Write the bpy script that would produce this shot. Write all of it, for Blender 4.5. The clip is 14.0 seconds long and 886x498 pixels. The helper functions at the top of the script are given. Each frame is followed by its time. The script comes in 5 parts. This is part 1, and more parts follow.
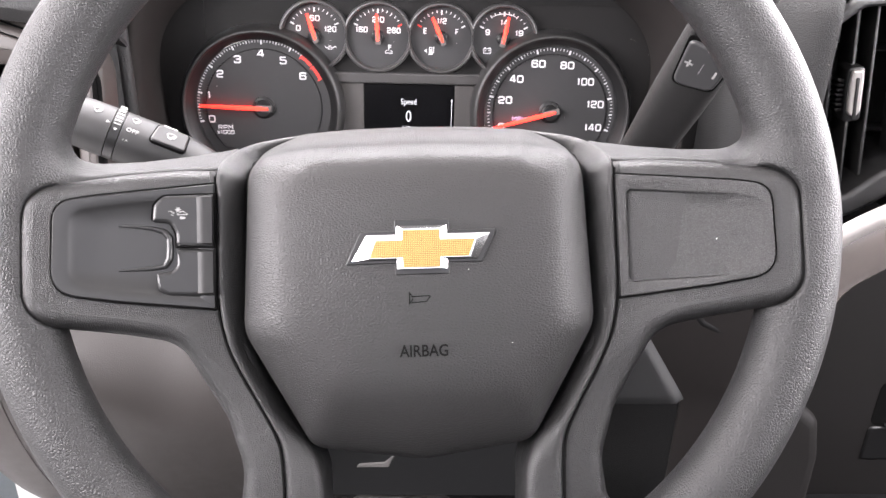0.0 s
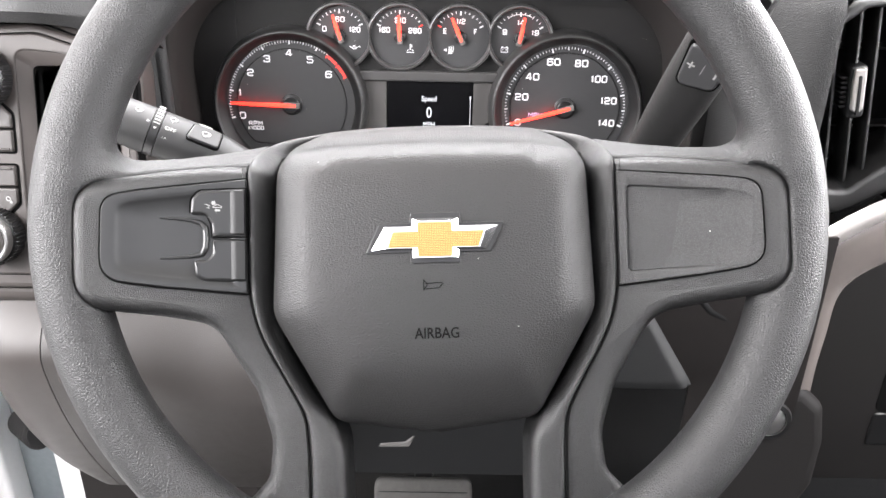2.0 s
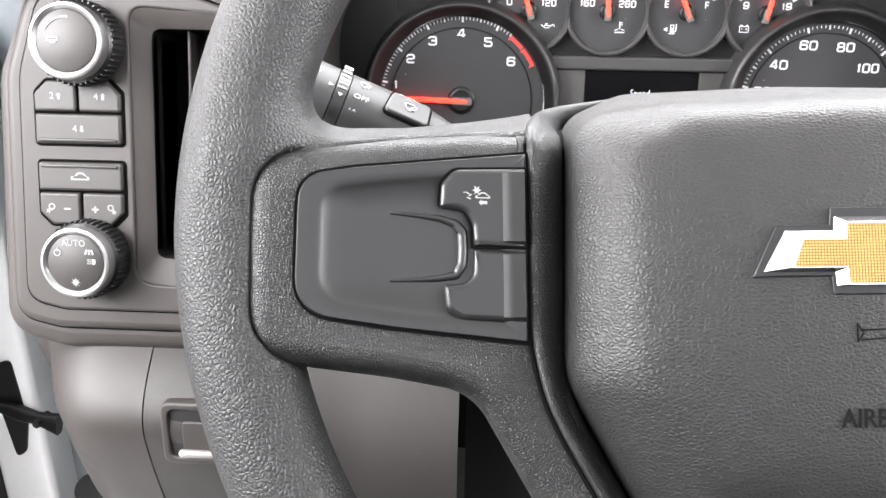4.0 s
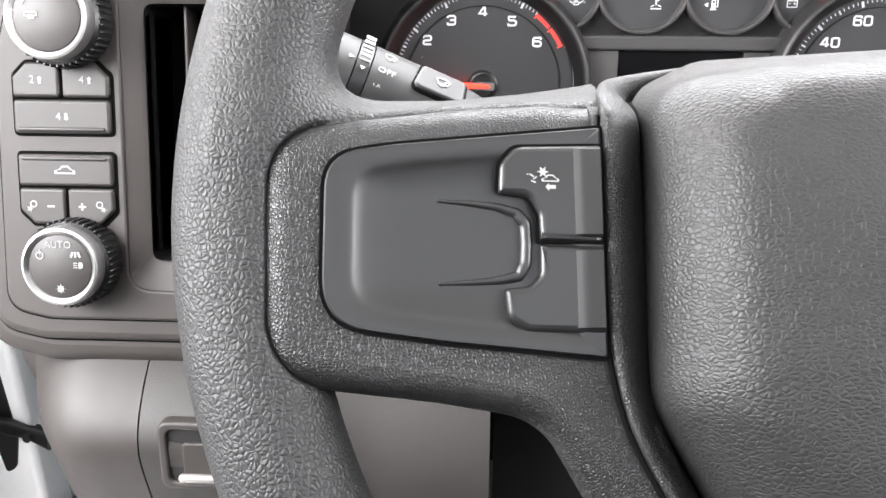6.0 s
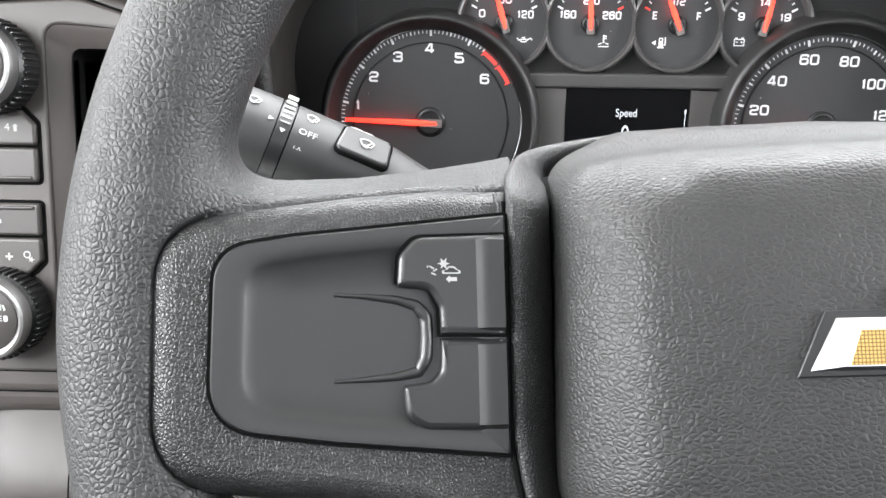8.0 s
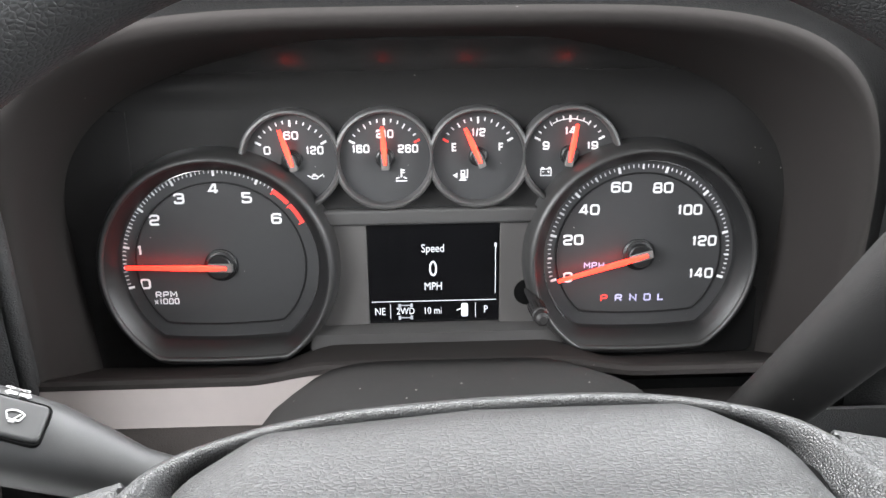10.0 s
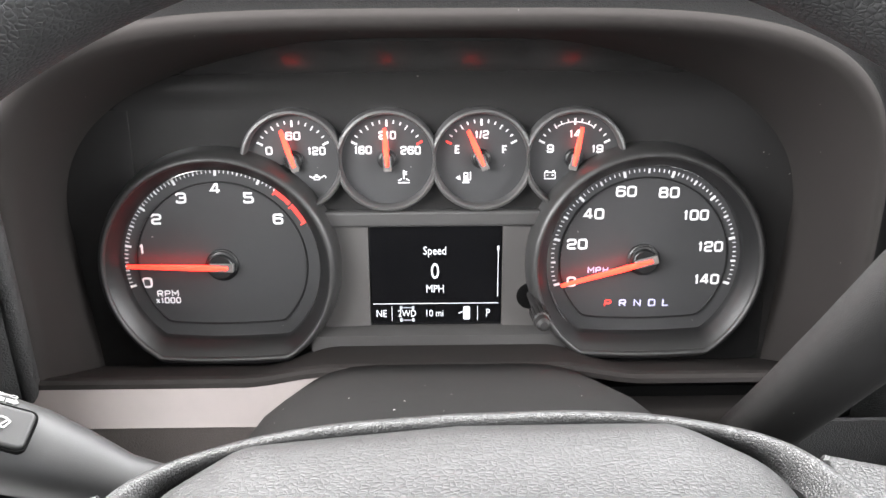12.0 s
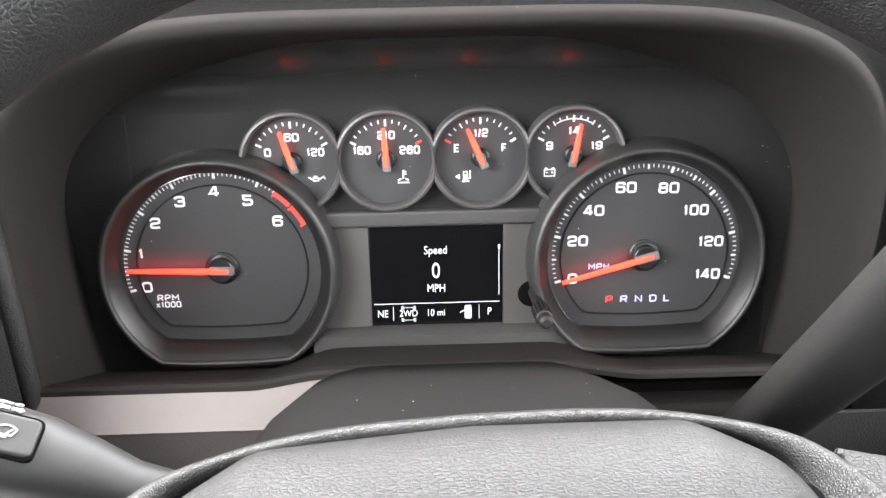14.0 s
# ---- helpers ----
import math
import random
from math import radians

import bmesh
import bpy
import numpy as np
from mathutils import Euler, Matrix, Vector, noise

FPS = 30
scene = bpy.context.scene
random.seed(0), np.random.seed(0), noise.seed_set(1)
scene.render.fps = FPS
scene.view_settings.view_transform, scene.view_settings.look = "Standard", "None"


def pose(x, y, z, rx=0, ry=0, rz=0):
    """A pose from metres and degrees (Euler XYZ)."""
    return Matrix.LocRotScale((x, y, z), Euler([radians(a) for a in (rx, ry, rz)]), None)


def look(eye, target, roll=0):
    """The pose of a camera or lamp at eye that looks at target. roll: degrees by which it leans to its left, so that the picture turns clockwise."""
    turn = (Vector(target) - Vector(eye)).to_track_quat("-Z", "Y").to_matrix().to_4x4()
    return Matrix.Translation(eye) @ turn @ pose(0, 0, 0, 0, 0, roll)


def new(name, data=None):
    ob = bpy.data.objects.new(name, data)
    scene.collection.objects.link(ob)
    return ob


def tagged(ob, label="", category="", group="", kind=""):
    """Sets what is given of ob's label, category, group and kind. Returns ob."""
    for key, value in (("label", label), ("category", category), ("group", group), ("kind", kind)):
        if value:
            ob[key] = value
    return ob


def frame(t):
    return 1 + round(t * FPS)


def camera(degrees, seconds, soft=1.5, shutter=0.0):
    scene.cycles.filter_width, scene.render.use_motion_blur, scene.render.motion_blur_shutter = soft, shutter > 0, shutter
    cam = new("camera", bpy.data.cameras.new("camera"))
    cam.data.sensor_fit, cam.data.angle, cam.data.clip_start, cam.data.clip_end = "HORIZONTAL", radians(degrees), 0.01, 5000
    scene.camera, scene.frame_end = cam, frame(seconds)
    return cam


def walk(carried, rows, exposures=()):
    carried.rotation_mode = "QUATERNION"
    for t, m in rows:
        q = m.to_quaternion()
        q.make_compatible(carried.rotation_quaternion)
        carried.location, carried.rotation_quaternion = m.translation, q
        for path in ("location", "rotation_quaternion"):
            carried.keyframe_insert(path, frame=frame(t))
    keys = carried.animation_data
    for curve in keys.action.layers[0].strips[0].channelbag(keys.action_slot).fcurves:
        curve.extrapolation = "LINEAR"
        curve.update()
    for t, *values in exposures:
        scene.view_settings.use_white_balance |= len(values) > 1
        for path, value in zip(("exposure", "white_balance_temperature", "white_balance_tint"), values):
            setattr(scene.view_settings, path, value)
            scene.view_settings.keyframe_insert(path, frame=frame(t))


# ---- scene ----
cam = camera(55.0, 14.0)
PATH = [
    (0, (-0.002, -0.353, 1.468), (0.068, 1.433, 0.57), 1.8),
    (0.5, (-0.004, -0.379, 1.481), (0.041, 1.414, 0.595), 1.7),
    (1, (0.0, -0.381, 1.48), (0.024, 1.401, 0.574), 1.4),
    (1.5, (0.002, -0.381, 1.481), (0.011, 1.392, 0.555), 1.1),
    (2, (0.004, -0.382, 1.483), (0.011, 1.394, 0.563), 1.1),
    (2.5, (0.005, -0.381, 1.484), (0.017, 1.397, 0.569), 1.3),
    (3, (-0.023, -0.351, 1.468), (-0.062, 1.442, 0.583), 1.0),
    (3.5, (-0.076, -0.278, 1.422), (-0.169, 1.542, 0.598), 0.7),
    (4, (-0.103, -0.241, 1.396), (-0.204, 1.585, 0.588), 0.5),
    (4.2, (-0.106, -0.233, 1.39), (-0.212, 1.597, 0.59), 0.1),
    (6.5, (-0.121, -0.199, 1.376), (-0.211, 1.629, 0.568), 0.1),
    (7, (-0.121, -0.199, 1.377), (-0.208, 1.63, 0.571), 0.2),
    (7.5, (-0.12, -0.198, 1.376), (-0.206, 1.631, 0.571), 0.1),
    (8, (-0.102, -0.185, 1.393), (-0.147, 1.647, 0.593), 0.5),
    (8.5, (-0.065, -0.152, 1.418), (-0.02, 1.682, 0.621), 1.1),
    (9, (-0.04, -0.128, 1.43), (0.068, 1.71, 0.65), 0.6),
    (9.2, (-0.028, -0.123, 1.438), (0.072, 1.712, 0.649), 0.2),
    (11.3, (-0.012, -0.117, 1.457), (0.023, 1.715, 0.654), 0.0),
    (11.5, (-0.01, -0.117, 1.453), (0.019, 1.72, 0.663), -0.0),
    (12, (-0.009, -0.113, 1.456), (0.018, 1.713, 0.64), -0.2),
    (12.5, (-0.01, -0.113, 1.458), (0.025, 1.713, 0.642), -0.4),
    (13, (-0.01, -0.111, 1.46), (0.034, 1.71, 0.633), -0.6),
    (13.5, (-0.011, -0.111, 1.454), (0.037, 1.712, 0.632), -0.7),
    (14, (-0.013, -0.112, 1.456), (0.03, 1.712, 0.637), -1.0),
]
walk(cam, [(t, look(eye, target, roll)) for t, eye, target, roll in PATH], ((0, 3.33, 6450, 18), (0.7, 3.38, 6400, 14), (1.5, 3.42, 6400, 13), (4, 3.26, 6350, 12), (7.5, 3.15, 6300, 10), (8.5, 3.0, 6200, 8), (9.2, 3.02, 6150, 8), (11.3, 3.52, 6350, 10), (14, 3.54, 6350, 10)))

# ---- world and light ----
SUN_EL, SUN_AZ = 52.0, -60.0
world = bpy.data.worlds.new("sky")
scene.world = world
world.use_nodes = True
wn = world.node_tree.nodes
sky = wn.new("ShaderNodeTexSky")
sky.sky_type, sky.sun_disc = "NISHITA", False
sky.sun_elevation, sky.sun_rotation = radians(SUN_EL), radians(SUN_AZ)
sky.dust_density = 6.0
washed = wn.new("ShaderNodeMixRGB")
washed.inputs[0].default_value = 0.75
washed.inputs[2].default_value = (7.0, 7.0, 7.0, 1)
world.node_tree.links.new(sky.outputs[0], washed.inputs[1])
world.node_tree.links.new(washed.outputs[0], wn["Background"].inputs[0])
wn["Background"].inputs[1].default_value = 0.07
sun = new("sun", bpy.data.lights.new("sun", "SUN"))
sun.data.energy, sun.data.angle, sun.data.color = 1.0, radians(25), (1, 0.97, 0.93)
sun.matrix_world = look((-0.75, 0.35, 2.6), (0, 0, 1.3))


def daylight(name, eye, target, w, h, power):
    """The sky's light in a window opening."""
    ob = new(name, bpy.data.lights.new(name, "AREA"))
    ob.data.shape, ob.data.size, ob.data.size_y, ob.data.energy = "RECTANGLE", w, h, power
    ob.data.color = (1.0, 0.985, 0.965)
    ob.matrix_world = look(eye, target)


daylight("windshield_daylight", (0.10, 0.58, 1.66), (0.05, -0.10, 1.12), 1.45, 0.80, 9.4)
daylight("door_daylight", (-0.74, -0.40, 1.62), (0.0, -0.05, 1.25), 0.9, 0.44, 4.8)
daylight("passenger_daylight", (0.88, 0.06, 1.56), (-0.1, 0.18, 1.29), 1.0, 0.45, 4.0)


# ---- materials ----
def nodes_of(name):
    mat = bpy.data.materials.new(name)
    mat.use_nodes = True
    t = mat.node_tree
    return mat, t, t.nodes["Principled BSDF"]


def surface(name, color, rough=0.5, grain=0.0, bump=0.25, fine=0.0, dust=0.0, metal=0.0, vary=0.18, spec=0.5, creases=(1, 1, 1), fleck=0.0):
    """A moulded surface: grain is the size of its pebbles in metres, fine that of a finer stipple. fleck puts sparkle
    into the grain's colour.
    """
    mat, t, b = nodes_of(name)
    n, k = t.nodes, t.links
    co = n.new("ShaderNodeTexCoord").outputs["Object"]

    def tex(kind, scale, **kw):
        x = n.new(kind)
        x.inputs["Scale"].default_value = scale
        k.new(co, x.inputs["Vector"])
        return x
    big, mid = tex("ShaderNodeTexNoise", 9), tex("ShaderNodeTexNoise", 140)
    add = n.new("ShaderNodeMath")
    add.operation = "ADD"
    k.new(big.outputs["Fac"], add.inputs[0]), k.new(mid.outputs["Fac"], add.inputs[1])
    tone = n.new("ShaderNodeMapRange")
    k.new(add.outputs[0], tone.inputs["Value"])
    tone.inputs["From Min"].default_value, tone.inputs["From Max"].default_value = 0.6, 1.4
    tone.inputs["To Min"].default_value, tone.inputs["To Max"].default_value = 1 - vary, 1 + vary
    col = n.new("ShaderNodeMixRGB")
    col.blend_type = "MULTIPLY"
    col.inputs[0].default_value = 1
    col.inputs[1].default_value = (*color, 1)
    k.new(tone.outputs[0], col.inputs[2])
    out = col.outputs[0]
    if dust:
        v = tex("ShaderNodeTexVoronoi", 330)
        small = n.new("ShaderNodeMath")
        small.operation = "LESS_THAN"
        k.new(v.outputs["Distance"], small.inputs[0])
        small.inputs[1].default_value = 0.085
        sep = n.new("ShaderNodeSeparateColor")
        k.new(v.outputs["Color"], sep.inputs[0])
        few = n.new("ShaderNodeMath")
        few.operation = "LESS_THAN"
        k.new(sep.outputs[0], few.inputs[0])
        few.inputs[1].default_value = dust
        both = n.new("ShaderNodeMath")
        both.operation = "MULTIPLY"
        k.new(small.outputs[0], both.inputs[0]), k.new(few.outputs[0], both.inputs[1])
        mix = n.new("ShaderNodeMixRGB")
        k.new(both.outputs[0], mix.inputs[0]), k.new(out, mix.inputs[1])
        mix.inputs[2].default_value = (0.42, 0.41, 0.39, 1)
        out = mix.outputs[0]
    k.new(out, b.inputs["Base Color"])
    rr = n.new("ShaderNodeMapRange")
    k.new(mid.outputs["Fac"], rr.inputs["Value"])
    rr.inputs["To Min"].default_value, rr.inputs["To Max"].default_value = max(rough - (0.07 if grain else 0.02), 0.02), min(rough + (0.08 if grain else 0.03), 1)
    k.new(rr.outputs[0], b.inputs["Roughness"])
    b.inputs["Metallic"].default_value = metal
    b.inputs["Specular IOR Level"].default_value = spec
    last = None
    if grain:
        warp = tex("ShaderNodeTexNoise", 0.8 / grain)
        mix = n.new("ShaderNodeMixRGB")
        mix.inputs[0].default_value = grain * 0.35
        mix.blend_type = "ADD"
        k.new(co, mix.inputs[1]), k.new(warp.outputs["Color"], mix.inputs[2])
        pull = n.new("ShaderNodeVectorMath")
        pull.operation = "MULTIPLY"
        pull.inputs[1].default_value = creases
        k.new(mix.outputs[0], pull.inputs[0])
        v = n.new("ShaderNodeTexVoronoi")
        v.feature = "DISTANCE_TO_EDGE"
        v.inputs["Scale"].default_value = 1 / grain
        k.new(pull.outputs[0], v.inputs["Vector"])
        dome = n.new("ShaderNodeMapRange")
        dome.inputs["From Max"].default_value = 0.5
        k.new(v.outputs["Distance"], dome.inputs["Value"])
        bp = n.new("ShaderNodeBump")
        bp.inputs["Strength"].default_value = bump
        bp.inputs["Distance"].default_value = grain * 0.20
        rounded = n.new("ShaderNodeMath")
        rounded.operation = "POWER"
        rounded.inputs[1].default_value = 0.6
        k.new(dome.outputs[0], rounded.inputs[0])
        k.new(rounded.outputs[0], bp.inputs["Height"])
        # sparkle painted into the colour: grain tips paler, creases darker
        if fleck:
            paler = n.new("ShaderNodeMapRange")
            paler.inputs["From Min"].default_value, paler.inputs["From Max"].default_value = 0.30, 0.95
            paler.inputs["To Min"].default_value, paler.inputs["To Max"].default_value = 1 - 0.5 * min(fleck, 1), 1 + 2.5 * fleck
            k.new(rounded.outputs[0], paler.inputs["Value"])
            tips = n.new("ShaderNodeMixRGB")
            tips.blend_type = "MULTIPLY"
            tips.inputs[0].default_value = 1
            k.new(out, tips.inputs[1]), k.new(paler.outputs[0], tips.inputs[2])
            k.new(tips.outputs[0], b.inputs["Base Color"])
        last = bp
    if fine:
        f = tex("ShaderNodeTexNoise", 1 / fine)
        f.inputs["Detail"].default_value = 3
        bf = n.new("ShaderNodeBump")
        bf.inputs["Strength"].default_value = bump
        bf.inputs["Distance"].default_value = fine * 0.6
        k.new(f.outputs["Fac"], bf.inputs["Height"])
        if last:
            k.new(last.outputs[0], bf.inputs["Normal"])
        last = bf
    if last:
        k.new(last.outputs[0], b.inputs["Normal"])
    return mat


def glow(name, color, strength, base=None):
    mat, t, b = nodes_of(name)
    b.inputs["Base Color"].default_value = (*(base or color), 1)
    b.inputs["Emission Color"].default_value = (*color, 1)
    b.inputs["Emission Strength"].default_value = strength
    b.inputs["Roughness"].default_value = 0.5
    return mat


RUBBER = surface("pebbled_rubber", (0.0142, 0.0142, 0.0145), 0.50, 0.0014, 0.8, 0, vary=0.08, spec=0.40)
PADSKIN = surface("airbag_skin", (0.0158, 0.0155, 0.0155), 0.48, 0.0014, 0.58, 0, dust=0.005, vary=0.08, spec=0.36, creases=(0.85, 1.2, 1))
STIPPLE = surface("stippled_plastic", (0.0082, 0.0082, 0.0084), 0.40, 0.0009, 0.9, 0, dust=0.003, spec=0.46, fleck=0.42)
SMOOTH = surface("smooth_dark_plastic", (0.0118, 0.0119, 0.0122), 0.36, 0, 0.0, 0, dust=0.02, vary=0.05, spec=0.5)
BORDER = surface("satin_black_plastic", (0.011, 0.011, 0.0112), 0.55, 0, 0.0, 0, vary=0.05, spec=0.4)
BLACK = surface("black_plastic", (0.006, 0.006, 0.0063), 0.4, 0, 0.1, 0.0004)
# near-black stand-in for the shade inside joints and recesses
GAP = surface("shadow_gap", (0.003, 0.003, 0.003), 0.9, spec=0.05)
DASHSKIN = surface("dash_skin", (0.019, 0.019, 0.0193), 0.55, 0.0016, 0.7, 0.0003, dust=0.006, vary=0.08)
HOOD = surface("hood_plastic", (0.0155, 0.0146, 0.0146), 0.55, 0.0, 0.2, 0.0005, dust=0.006, vary=0.06, spec=0.3)
WARM = surface("warm_grey_plastic", (0.034, 0.0285, 0.0262), 0.55, 0, 0.2, 0.0005, dust=0.004, vary=0.05)
WARMSKIN = surface("warm_grey_skin", (0.049, 0.0415, 0.0385), 0.6, 0.0016, 0.6, 0.0003, vary=0.06)
KNEE = surface("knee_panel_plastic", (0.026, 0.0215, 0.0195), 0.55, 0.0010, 0.12, 0.0004, vary=0.05)
HOODTOP = surface("matt_black_dash", (0.008, 0.0078, 0.0078), 0.9, 0.0014, 0.5, 0, vary=0.06, spec=0.04)
LEVERSKIN = surface("lever_plastic", (0.011, 0.0107, 0.0107), 0.7, 0.0007, 0.8, 0, dust=0.012, vary=0.08, spec=0.25)
# WARM made far paler, to put the light on this strip into its colour
APRON = surface("lit_apron_plastic", (0.17, 0.147, 0.140), 0.55, 0, 0.2, 0.0005, dust=0.01, vary=0.05)
PILLARPAINT = surface("grey_blue_paint", (0.20, 0.225, 0.24), 0.3, vary=0.1)
FUNNEL = surface("hood_lining", (0.0205, 0.0184, 0.0177), 0.8, 0, 0.15, 0.0005, dust=0.01, vary=0.05, spec=0.10)
SHROUDSKIN = surface("shroud_plastic", (0.0055, 0.0053, 0.0052), 0.8, 0, 0.3, 0.0004, dust=0.08, vary=0.06, spec=0.08)
STALKSKIN = surface("stalk_plastic", (0.012, 0.012, 0.0122), 0.52, 0, 0.1, 0.0004, dust=0.006, vary=0.05)
BUTTON = surface("button_plastic", (0.029, 0.0252, 0.0236), 0.5, 0, 0.2, 0.0004, vary=0.04)
FACE = surface("dial_face", (0.034, 0.034, 0.035), 0.42, 0, 0.08, 0.0004, dust=0.02, vary=0.04)
BEZEL = surface("dial_bezel", (0.0085, 0.0085, 0.0088), 0.4, 0, 0.0, 0, dust=0.006, vary=0.03, spec=0.4)
GREYRING = surface("gauge_ring", (0.054, 0.0525, 0.052), 0.42, 0, 0.0, 0, dust=0.006, vary=0.03)
CLUSTER = surface("cluster_plastic", (0.043, 0.0415, 0.041), 0.5, 0, 0.1, 0.0004, dust=0.012, vary=0.04, spec=0.35)
SIDEGREY = surface("cluster_grey", (0.058, 0.055, 0.0535), 0.6, 0, 0.1, 0.0004, dust=0.01, vary=0.04, spec=0.3)
GLOSS = surface("gloss_black", (0.017, 0.0165, 0.0163), 0.24, 0, 0.0, 0, dust=0.01, vary=0.03)
SCREEN = surface("screen_glass", (0.003, 0.003, 0.0035), 0.16)
CHROME = surface("chrome", (0.72, 0.72, 0.72), 0.1, metal=1.0, vary=0.03)
SATIN = surface("satin_chrome", (0.46, 0.455, 0.45), 0.40, metal=1.0, vary=0.05)
SILVER = surface("silver_paint", (0.4, 0.38, 0.365), 0.35, metal=0.6, vary=0.05)
WARMGLOSS = surface("warm_gloss_paint", (0.15, 0.132, 0.124), 0.25, metal=0.3, vary=0.04)
WHITEPAINT = surface("white_body_paint", (0.8, 0.8, 0.8), 0.25, vary=0.03)
CARPET = surface("carpet", (0.008, 0.008, 0.008), 0.95, 0, 1.0, 0.002, spec=0.1)
CONCRETE = surface("concrete", (0.22, 0.22, 0.215), 0.9, 0, 0.4, 0.004)
HEADLINER = surface("headliner", (0.5, 0.49, 0.47), 0.95, 0, 0.4, 0.001)
CABDARK = surface("dark_cab_shell", (0.02, 0.02, 0.02), 0.95, 0, 0.4, 0.001)
INK = glow("white_print", (0.26, 0.26, 0.255), 0.0)
LIT = glow("lit_white", (0.95, 0.95, 0.97), 0.035, (0.55, 0.55, 0.55))
SCREENLIT = glow("screen_white", (0.93, 0.95, 1.0), 0.14, (0.1, 0.1, 0.1))
SCREENGREY = glow("screen_grey", (0.5, 0.52, 0.58), 0.11, (0.1, 0.1, 0.1))
RED = glow("needle_red", (1.0, 0.0095, 0.005), 0.8, (0.7, 0.07, 0.03))
REDPRINT = glow("red_print", (0.8, 0.05, 0.035), 0.08, (0.7, 0.05, 0.04))
VIOLET = glow("gear_violet", (0.45, 0.42, 0.75), 0.1, (0.3, 0.3, 0.4))


def gold_mat():
    """Gold insert with a woven grid of fine squares."""
    mat, t, b = nodes_of("gold_insert")
    n, k = t.nodes, t.links
    co = n.new("ShaderNodeTexCoord").outputs["Object"]
    ch = n.new("ShaderNodeTexBrick")
    ch.offset = 0.0
    ch.inputs["Scale"].default_value = 1.0
    ch.inputs["Brick Width"].default_value = 0.0008
    ch.inputs["Row Height"].default_value = 0.0008
    ch.inputs["Mortar Size"].default_value = 0.00012
    ch.inputs["Color1"].default_value = (0.36, 0.255, 0.078, 1)
    ch.inputs["Color2"].default_value = (0.33, 0.23, 0.070, 1)
    ch.inputs["Mortar"].default_value = (0.13, 0.07, 0.015, 1)
    k.new(co, ch.inputs["Vector"])
    k.new(ch.outputs["Color"], b.inputs["Base Color"])
    bp = n.new("ShaderNodeBump")
    bp.inputs["Strength"].default_value, bp.inputs["Distance"].default_value = 0.4, 0.0002
    bp.invert = True
    k.new(ch.outputs["Fac"], bp.inputs["Height"])
    k.new(bp.outputs[0], b.inputs["Normal"])
    b.inputs["Metallic"].default_value, b.inputs["Roughness"].default_value = 0.35, 0.42
    return mat


GOLD = gold_mat()


# ---- building helpers ----
def part(name, geo, material, parent=None, label="", at=None, angle=38):
    """One mesh object from a mesh or bmesh, under its thing."""
    if isinstance(geo, bmesh.types.BMesh):
        me = bpy.data.meshes.new(name)
        bmesh.ops.recalc_face_normals(geo, faces=geo.faces)
        geo.to_mesh(me)
        geo.free()
    else:
        me = geo
    me.name = name
    me.materials.clear()
    me.materials.append(material)
    me.polygons.foreach_set("use_smooth", [True] * len(me.polygons))
    me.set_sharp_from_angle(angle=radians(angle))
    ob = new(name, me)
    ob.parent = parent
    if at is not None:
        ob.matrix_basis = at
    if label:
        ob["label"] = label
    return ob


def thing(name, m, label, category, group="", kind=""):
    ob = new(name)
    ob.empty_display_size = 0.02
    ob.matrix_basis = m
    return tagged(ob, label, category, group, kind)


def rpoly(pts, n=6):
    """A closed outline from corners (x, y, radius), each corner rounded with n + 1 points (one point where the radius is 0)."""
    out = []
    for i, (x, y, r) in enumerate(pts):
        p = Vector((x, y))
        if r <= 0:
            out.append((x, y))
            continue
        a = Vector(pts[i - 1][:2]) - p
        b = Vector(pts[(i + 1) % len(pts)][:2]) - p
        la, lb = a.length, b.length
        a.normalize(), b.normalize()
        half = max(a.angle(b, math.pi) / 2, 0.02)
        d = min(r / math.tan(half), la * 0.49, lb * 0.49)
        s, e = p + a * d, p + b * d
        for j in range(n + 1):
            u = j / n
            q = s * (1 - u) ** 2 + p * (2 * u * (1 - u)) * 1.0 + e * u ** 2
            out.append((q.x, q.y))
    return out


def mirrored(pts):
    """The whole outline from its right half, top to bottom."""
    return list(pts) + [(-x, y, r) for x, y, r in reversed(pts) if abs(x) > 1e-6]


def flip(pts):
    return [(-x, y, r) for x, y, r in reversed(pts)]


def rrect(x0, x1, y0, y1, r, n=6):
    return rpoly([(x1, y1, r), (x1, y0, r), (x0, y0, r), (x0, y1, r)], n)


def from_curve(cu):
    tmp = bpy.data.objects.new("tmp", cu)
    scene.collection.objects.link(tmp)
    dg = bpy.context.evaluated_depsgraph_get()
    dg.update()
    me = bpy.data.meshes.new_from_object(tmp.evaluated_get(dg))
    bpy.data.objects.remove(tmp)
    bpy.data.curves.remove(cu)
    return me


def plate(outlines, c0, c1, bev=0.001, res=3, warp=None):
    """A plate between heights c0 and c1 with rounded edges; further outlines are holes."""
    cu = bpy.data.curves.new("plate", "CURVE")
    cu.dimensions, cu.fill_mode = "2D", "BOTH"
    for o in outlines:
        s = cu.splines.new("POLY")
        s.points.add(len(o) - 1)
        for p, q in zip(s.points, o):
            p.co = (q[0], q[1], 0, 1)
        s.use_cyclic_u = True
    bev = min(bev, (c1 - c0) / 2 * 0.98)
    cu.extrude, cu.bevel_depth, cu.offset, cu.bevel_resolution = (c1 - c0) / 2 - bev, bev, -bev, res
    me = from_curve(cu)
    for v in me.vertices:
        v.co.z += (c0 + c1) / 2
        if warp:
            v.co = warp(v.co)
    return me


